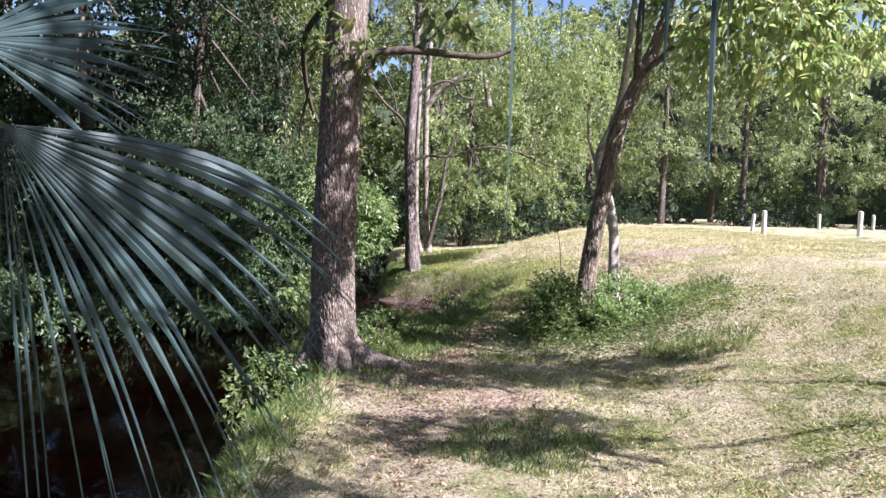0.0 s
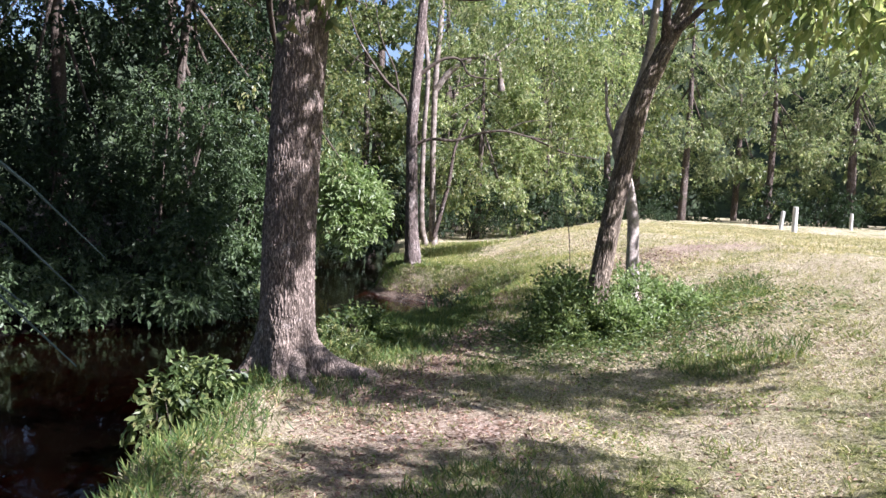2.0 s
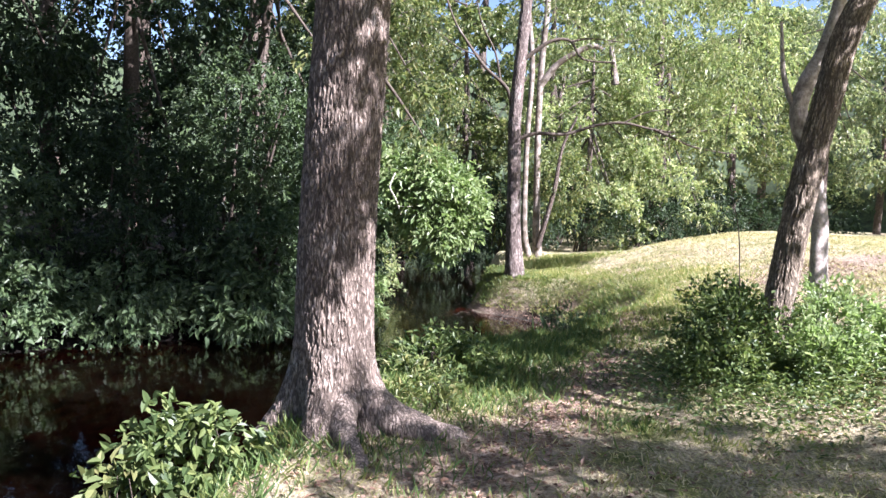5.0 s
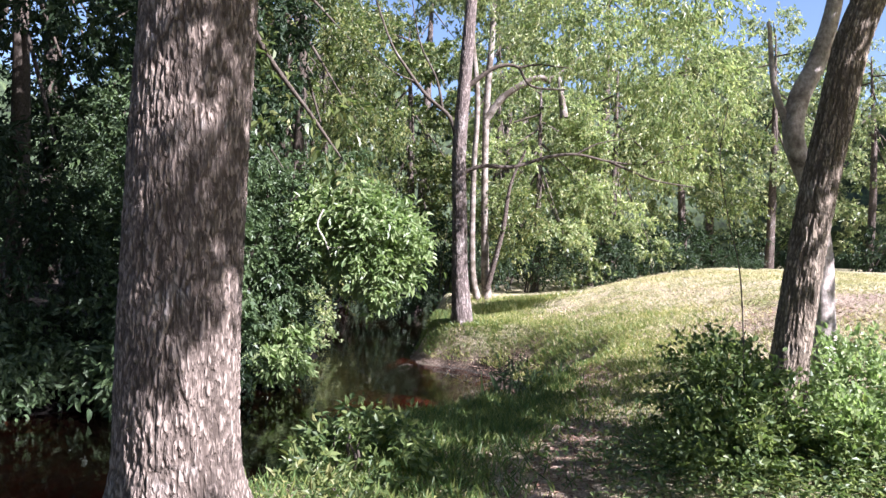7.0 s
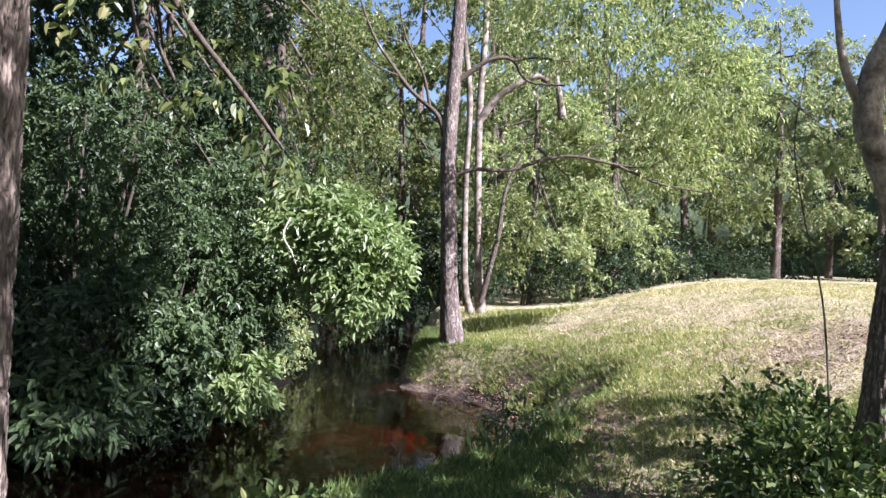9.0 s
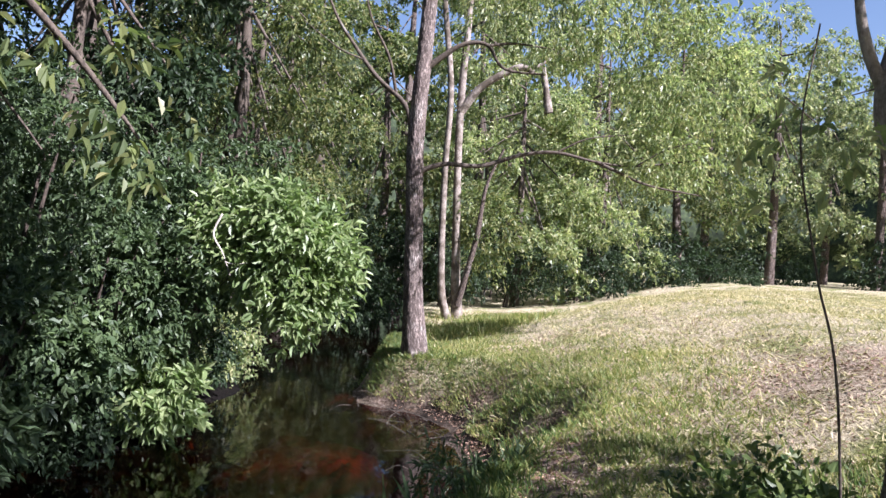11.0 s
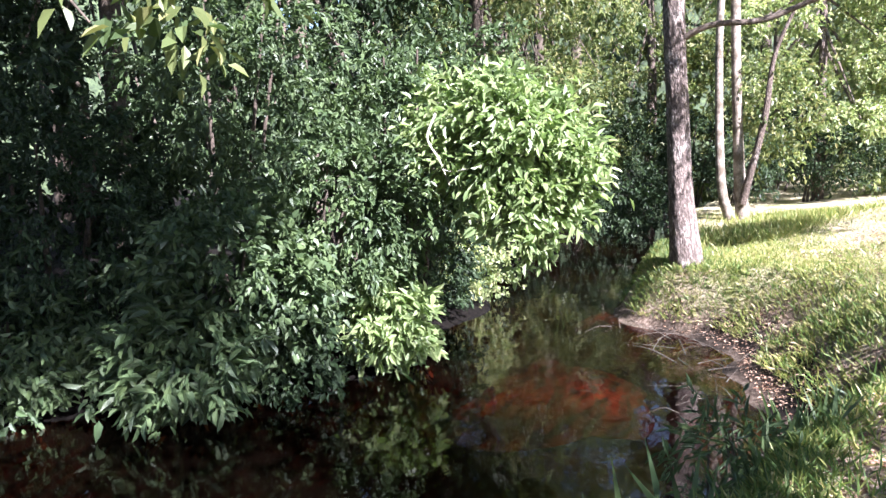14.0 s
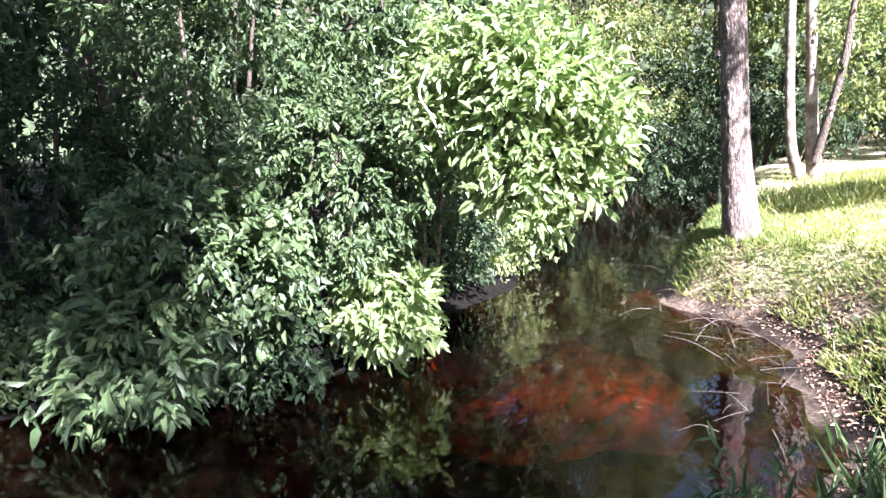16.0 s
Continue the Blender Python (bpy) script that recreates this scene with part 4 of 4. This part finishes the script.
thicket("bank_plant", "straggling leafy plant on the bank edge", [(-1.68, 4.4, -0.08, 0.2, 0.24, 0.24, 30)], LEAF_MID, 8, 0.18, 0.09, 0.04, 0.2, 3, "plant", root=(-1.62, 4.42))
thicket("bank_plant", "low leafy plants beside the oak's roots", [(-0.05, 7.2, 0.1, 0.6, 0.55, 0.3, 190)], LEAF_BRAMBLE, 10, 0.2, 0.065, 0.032, 0.2, 4, "plant", root=(0.0, 7.2))
thicket("bank_plant", "low leafy plants on the creek's edge", [(-0.25, 8.0, -0.12, 0.42, 0.45, 0.24, 55)], LEAF_MID, 8, 0.18, 0.07, 0.03, 0.2, 4, "plant", root=(-0.1, 8.0))
thicket("bank_plant", "fine-leaved plants at the oak's roots", [(-0.2, 6.1, 0.12, 0.3, 0.3, 0.25, 70)], LEAF_MID, 9, 0.15, 0.06, 0.02, 0.1, 3, "plant", root=(-0.2, 6.1))
thicket("bank_plant", "blue-green weeds on the bank above the shallows", [(1.55, 10.55, 0.0, 0.35, 0.45, 0.2, 50)], LEAF_BANK, 8, 0.2, 0.11, 0.018, 0.2, 4, "plant", root=(1.6, 10.5))

sapling = thing("sapling", (2.52, 7.2, gz(2.52, 7.2) - 0.03), "thin bare sapling rising out of the brambles", "sapling")
limb_of(sapling, [(2.62, 7.2, sapling.location.z), (2.55, 7.2, 1.3), (2.45, 7.2, 1.75), (2.37, 7.2, 2.2), (2.42, 7.2, 2.6)], 0.006, 0.003, BARK_DARK, 6, 24, "stem")
crown_of(sapling, [(2.42, 7.2, 2.2, 0.25, 0.25, 0.4, 14)], LEAF_LIGHT, 6, 0.15, 0.07, 0.03, 0.4)

# bleached dead branch in the shrub, drifted sticks at the bend
dead = thing("dead_branch", (-1.1, 14.05, 1.98), "bleached dead branch caught in the overhanging shrub", "branch")
limb_of(dead, [(-1.02, 13.75, 2.1), (-1.1, 13.7, 1.85), (-0.98, 13.7, 1.62), (-0.88, 13.7, 1.36)], 0.015, 0.006, DEADWOOD, 7, 20, "branch")
limb_of(dead, [(-0.95, 13.7, 1.52), (-0.85, 13.7, 1.5), (-0.68, 13.72, 1.52)], 0.01, 0.004, DEADWOOD, 6, 10, "branch")
for k in range(70):
    y = rng.uniform(13.2, 18.3)
    x = float(right_bank(y)) + rng.normal() * 0.32 - 0.05
    a, L = rng.uniform(0, 6.28), rng.uniform(0.18, 0.6)
    e = np.array([math.cos(a), math.sin(a), rng.uniform(-0.05, 0.35)]) * L
    z = max(gz(x, y), WATER) + 0.01
    s = thing("stick", (x, y, z), "drifted brown stick on the muddy bank", "stick", "drifted sticks")
    limb_of(s, [(x, y, z), (x + e[0] * 0.5, y + e[1] * 0.5, z + e[2] * 0.5 + rng.uniform(0, 0.06)), (x + e[0], y + e[1], z + max(0.01, e[2]))], rng.uniform(0.002, 0.006), 0.0012, BARK_DARK, 5, 8, "wood")

# low branch hanging in from the oak on the creek side
bough = thing("oak_bough", (-0.95, 5.6, 4.3), "leafy oak bough hanging over the creek", "branch")
limb_of(bough, [(-0.75, 5.6, 4.4), (-1.2, 7.0, 4.1), (-1.1, 8.2, 3.3), (-0.6, 8.7, 2.6), (-0.3, 8.8, 2.2)], 0.05, 0.006, BARK_DARK, 7, 26, "branch")
limb_of(bough, [(-1.15, 7.8, 3.6), (-1.3, 8.6, 2.9), (-0.9, 8.9, 2.2)], 0.02, 0.005, BARK_DARK, 6, 16, "branch")
crown_of(bough, [(-0.75, 8.6, 2.75, 0.55, 0.4, 0.3, 18), (-0.35, 8.7, 2.4, 0.3, 0.3, 0.25, 14), (-1.3, 8.4, 3.1, 0.5, 0.5, 0.4, 20)], LEAF_MID, 7, 0.25, 0.09, 0.04, 0.5, "foliage", fine=True)


# ---- grass, litter ----
def scatter(n, x0, x1, y0, y1, keep):
    x, y = rng.uniform(x0, x1, n), rng.uniform(y0, y1, n)
    ok = rng.uniform(0, 1, n) < keep(x, y)
    return x[ok], y[ok]


def patchy(x, y, s, seed):
    return 0.5 + 0.5 * np.sin(s * x + seed + 1.3 * np.sin(0.8 * s * y)) * np.sin(s * 1.1 * y + 2 * seed + 1.1 * np.sin(0.7 * s * x))


def blades(name, x, y, length, width, lie, material, label):
    z = ground_height(x, y)
    n = len(x)
    way = unit(np.stack([rng.normal(size=n) * lie, rng.normal(size=n) * lie, np.ones(n)], 1))
    sc = rng.uniform(0.5, 1.4, n)
    v, f = leaves(np.stack([x, y, z - 0.01], 1), way, rng.normal(size=(n, 3)), length * sc, width * sc, 0.1)
    return tagged(mesh_object(name, v, f, material), label, "grass", kind="stuff")


def dry(x, y):
    return (ground_height(x, y) > WATER + 0.12) & (x > right_bank(y))


def near_bank(x, y):
    return np.exp(-((x - right_bank(y) - 0.42) / (0.35 + 0.25 * smooth((y - 5) / 3))) ** 2) * (1 - 0.85 * cove(x, y))


def hollow(x, y):
    return np.exp(-(((x - 0.9 - (y - 8.5) * 0.35) / 0.75) ** 2 + ((y - 8.6) / 2.2) ** 2))


x, y = scatter(235000, -2.6, 7.5, -1.5, 10, lambda x, y: dry(x, y) * (0.12 + 0.88 * patchy(x, y, 1.9, 0.4)) * (1 - 0.85 * path_wear(x, y)) * np.clip(1.5 - y / 9, 0.25, 1))
blades("grass", x, y, 0.055, 0.007, 1.7, GRASS, "short sun-dried lawn grass")
x, y = scatter(170000, 1.2, 15, 9, 27, lambda x, y: dry(x, y) * (0.3 + 0.7 * patchy(x, y, 1.2, 1.4)) * (1 - 0.8 * path_wear(x, y)))
blades("grass", x, y, 0.075, 0.012, 1.7, GRASS, "short sun-dried lawn grass across the field")
x, y = scatter(170000, -2.6, 4.5, 0.5, 20, lambda x, y: dry(x, y) * np.clip(near_bank(x, y) * (0.35 + 0.65 * patchy(x, y, 2.6, 2.2)) + hollow(x, y), 0, 1) * (1 - 0.9 * path_wear(x, y)))
blades("tall_grass", x, y, 0.115, 0.008, 0.75, GRASS_LUSH, "lush uncut grass along the creek bank")
x, y = scatter(90000, -1.5, 6.5, 0.5, 9.5, lambda x, y: dry(x, y) * np.clip(patchy(x, y, 1.4, 3.3) * 0.9 + patchy(x, y, 4.3, 0.9) * 0.9 + patchy(x, y, 9.1, 2.1) * 0.5 - 1.2, 0, 0.6) * (1 - path_wear(x, y)))
blades("grass", x, y, 0.075, 0.008, 0.7, GRASS_MEADOW, "green tufts in the worn lawn")
x, y = scatter(250000, 0.8, 7, 8.5, 21, lambda x, y: dry(x, y) * np.clip(1.15 - (x - right_bank(y) - 0.7) / 2.2, 0, 1) * (0.3 + 0.7 * patchy(x, y, 2.1, 1.7)) * (1 - 0.8 * path_wear(x, y)) * (1 - 0.95 * cove(x, y) * (patchy(x, y, 3.7, 0.3) < 0.62)))
blades("tall_grass", x, y, 0.09, 0.009, 0.95, GRASS_MEADOW, "yellow-green meadow grass above the bank")
x, y = scatter(30000, 1.2, 5.6, 5.2, 9.2, lambda x, y: dry(x, y) * np.exp(-(((x - 3.1) / 1.6) ** 2 + ((y - 6.9) / 1.1) ** 2)) * (1 - 0.8 * path_wear(x, y)))
n = len(x)
v, f = leaves(np.stack([x, y, ground_height(x, y) + rng.uniform(0.01, 0.12, n)], 1), unit(np.stack([rng.normal(size=n), rng.normal(size=n), rng.normal(size=n) * 0.3], 1)), np.stack([rng.normal(size=n) * 0.35, rng.normal(size=n) * 0.35, np.ones(n)], 1), rng.uniform(0.03, 0.075, n), rng.uniform(0.018, 0.035, n))
tagged(mesh_object("ground_weeds", v, f, LEAF_BRAMBLE), "low leafy weeds round the bramble clump", "weeds", kind="stuff")
x, y = scatter(170000, -2.6, 4.5, 0.5, 20, lambda x, y: dry(x, y) * np.clip(near_bank(x, y) * (0.35 + 0.65 * patchy(x, y, 2.6, 2.2)) + hollow(x, y), 0, 1) * (1 - 0.9 * path_wear(x, y)))
blades("tall_grass", x, y, 0.115, 0.008, 0.75, GRASS_LUSH, "lush uncut grass along the creek bank")
x, y = scatter(60000, -1.5, 6.5, 1.5, 9.5, lambda x, y: dry(x, y) * (patchy(x, y, 1.4, 3.3) > 0.72) * 0.8 * (1 - path_wear(x, y)))
blades("grass", x, y, 0.09, 0.009, 0.6, GRASS_LUSH, "green tufts in the worn lawn")
x, y = scatter(26000, 1.6, 7, 19, 25, lambda x, y: dry(x, y) * np.exp(-((x - right_bank(y) - 1.6 - (y - 20) * 0.3) / 0.9) ** 2))
blades("tall_grass", x, y, 0.2, 0.014, 0.6, GRASS_MEADOW, "tall grass tufts before the woods")
x, y = scatter(110000, -1.8, 6, -1, 18, lambda x, y: (ground_height(x, y) > WATER + 0.02) * (x > right_bank(y)) * np.clip(0.05 + 0.2 * patchy(x, y, 2.3, 4.1) + path_wear(x, y) * 0.8 + cove(x, y) * 0.9, 0, 1))
n = len(x)
v, f = leaves(np.stack([x, y, ground_height(x, y) + 0.006], 1), unit(np.stack([rng.normal(size=n), rng.normal(size=n), rng.normal(size=n) * 0.25], 1)), np.stack([rng.normal(size=n) * 0.3, rng.normal(size=n) * 0.3, np.ones(n)], 1), rng.uniform(0.02, 0.06, n), rng.uniform(0.012, 0.03, n))
tagged(mesh_object("leaf_litter", v, f, LITTER), "brown fallen leaves on the trodden path", "leaf litter", kind="stuff")
x, y = scatter(4000, 0.3, 3.0, 9.6, 13.0, lambda x, y: (x > right_bank(y) + 0.02) * np.exp(-((x - right_bank(y) - 0.28) / 0.22) ** 2) * (0.25 + 0.75 * patchy(x, y, 3.1, 0.7)) * 0.55)
blades("reeds", x, y, 0.34, 0.016, 0.55, LEAF_BANK, "blue-green reeds leaning over the water's edge")
x, y = scatter(150000, -1.4, 7.5, -1.2, 9.5, lambda x, y: dry(x, y) * np.clip(1.3 * patchy(x, y, 1.1, 2.6) + 0.8 * patchy(x, y, 5.3, 1.2) + 0.5 * patchy(x, y, 13.0, 0.2) - 1.55, 0, 0.8) * (1 - 0.9 * path_wear(x, y)))
n = len(x)
v, f = leaves(np.stack([x, y, ground_height(x, y) + rng.uniform(0.005, 0.05, n)], 1), unit(np.stack([rng.normal(size=n), rng.normal(size=n), 0.25 + rng.normal(size=n) * 0.35], 1)), np.stack([rng.normal(size=n) * 0.5, rng.normal(size=n) * 0.5, np.ones(n)], 1), rng.uniform(0.02, 0.055, n), rng.uniform(0.009, 0.022, n))
tagged(mesh_object("lawn_weeds", v, f, GRASS_MEADOW), "yellow-green clumps of low weeds in the dry lawn", "weeds", kind="stuff")
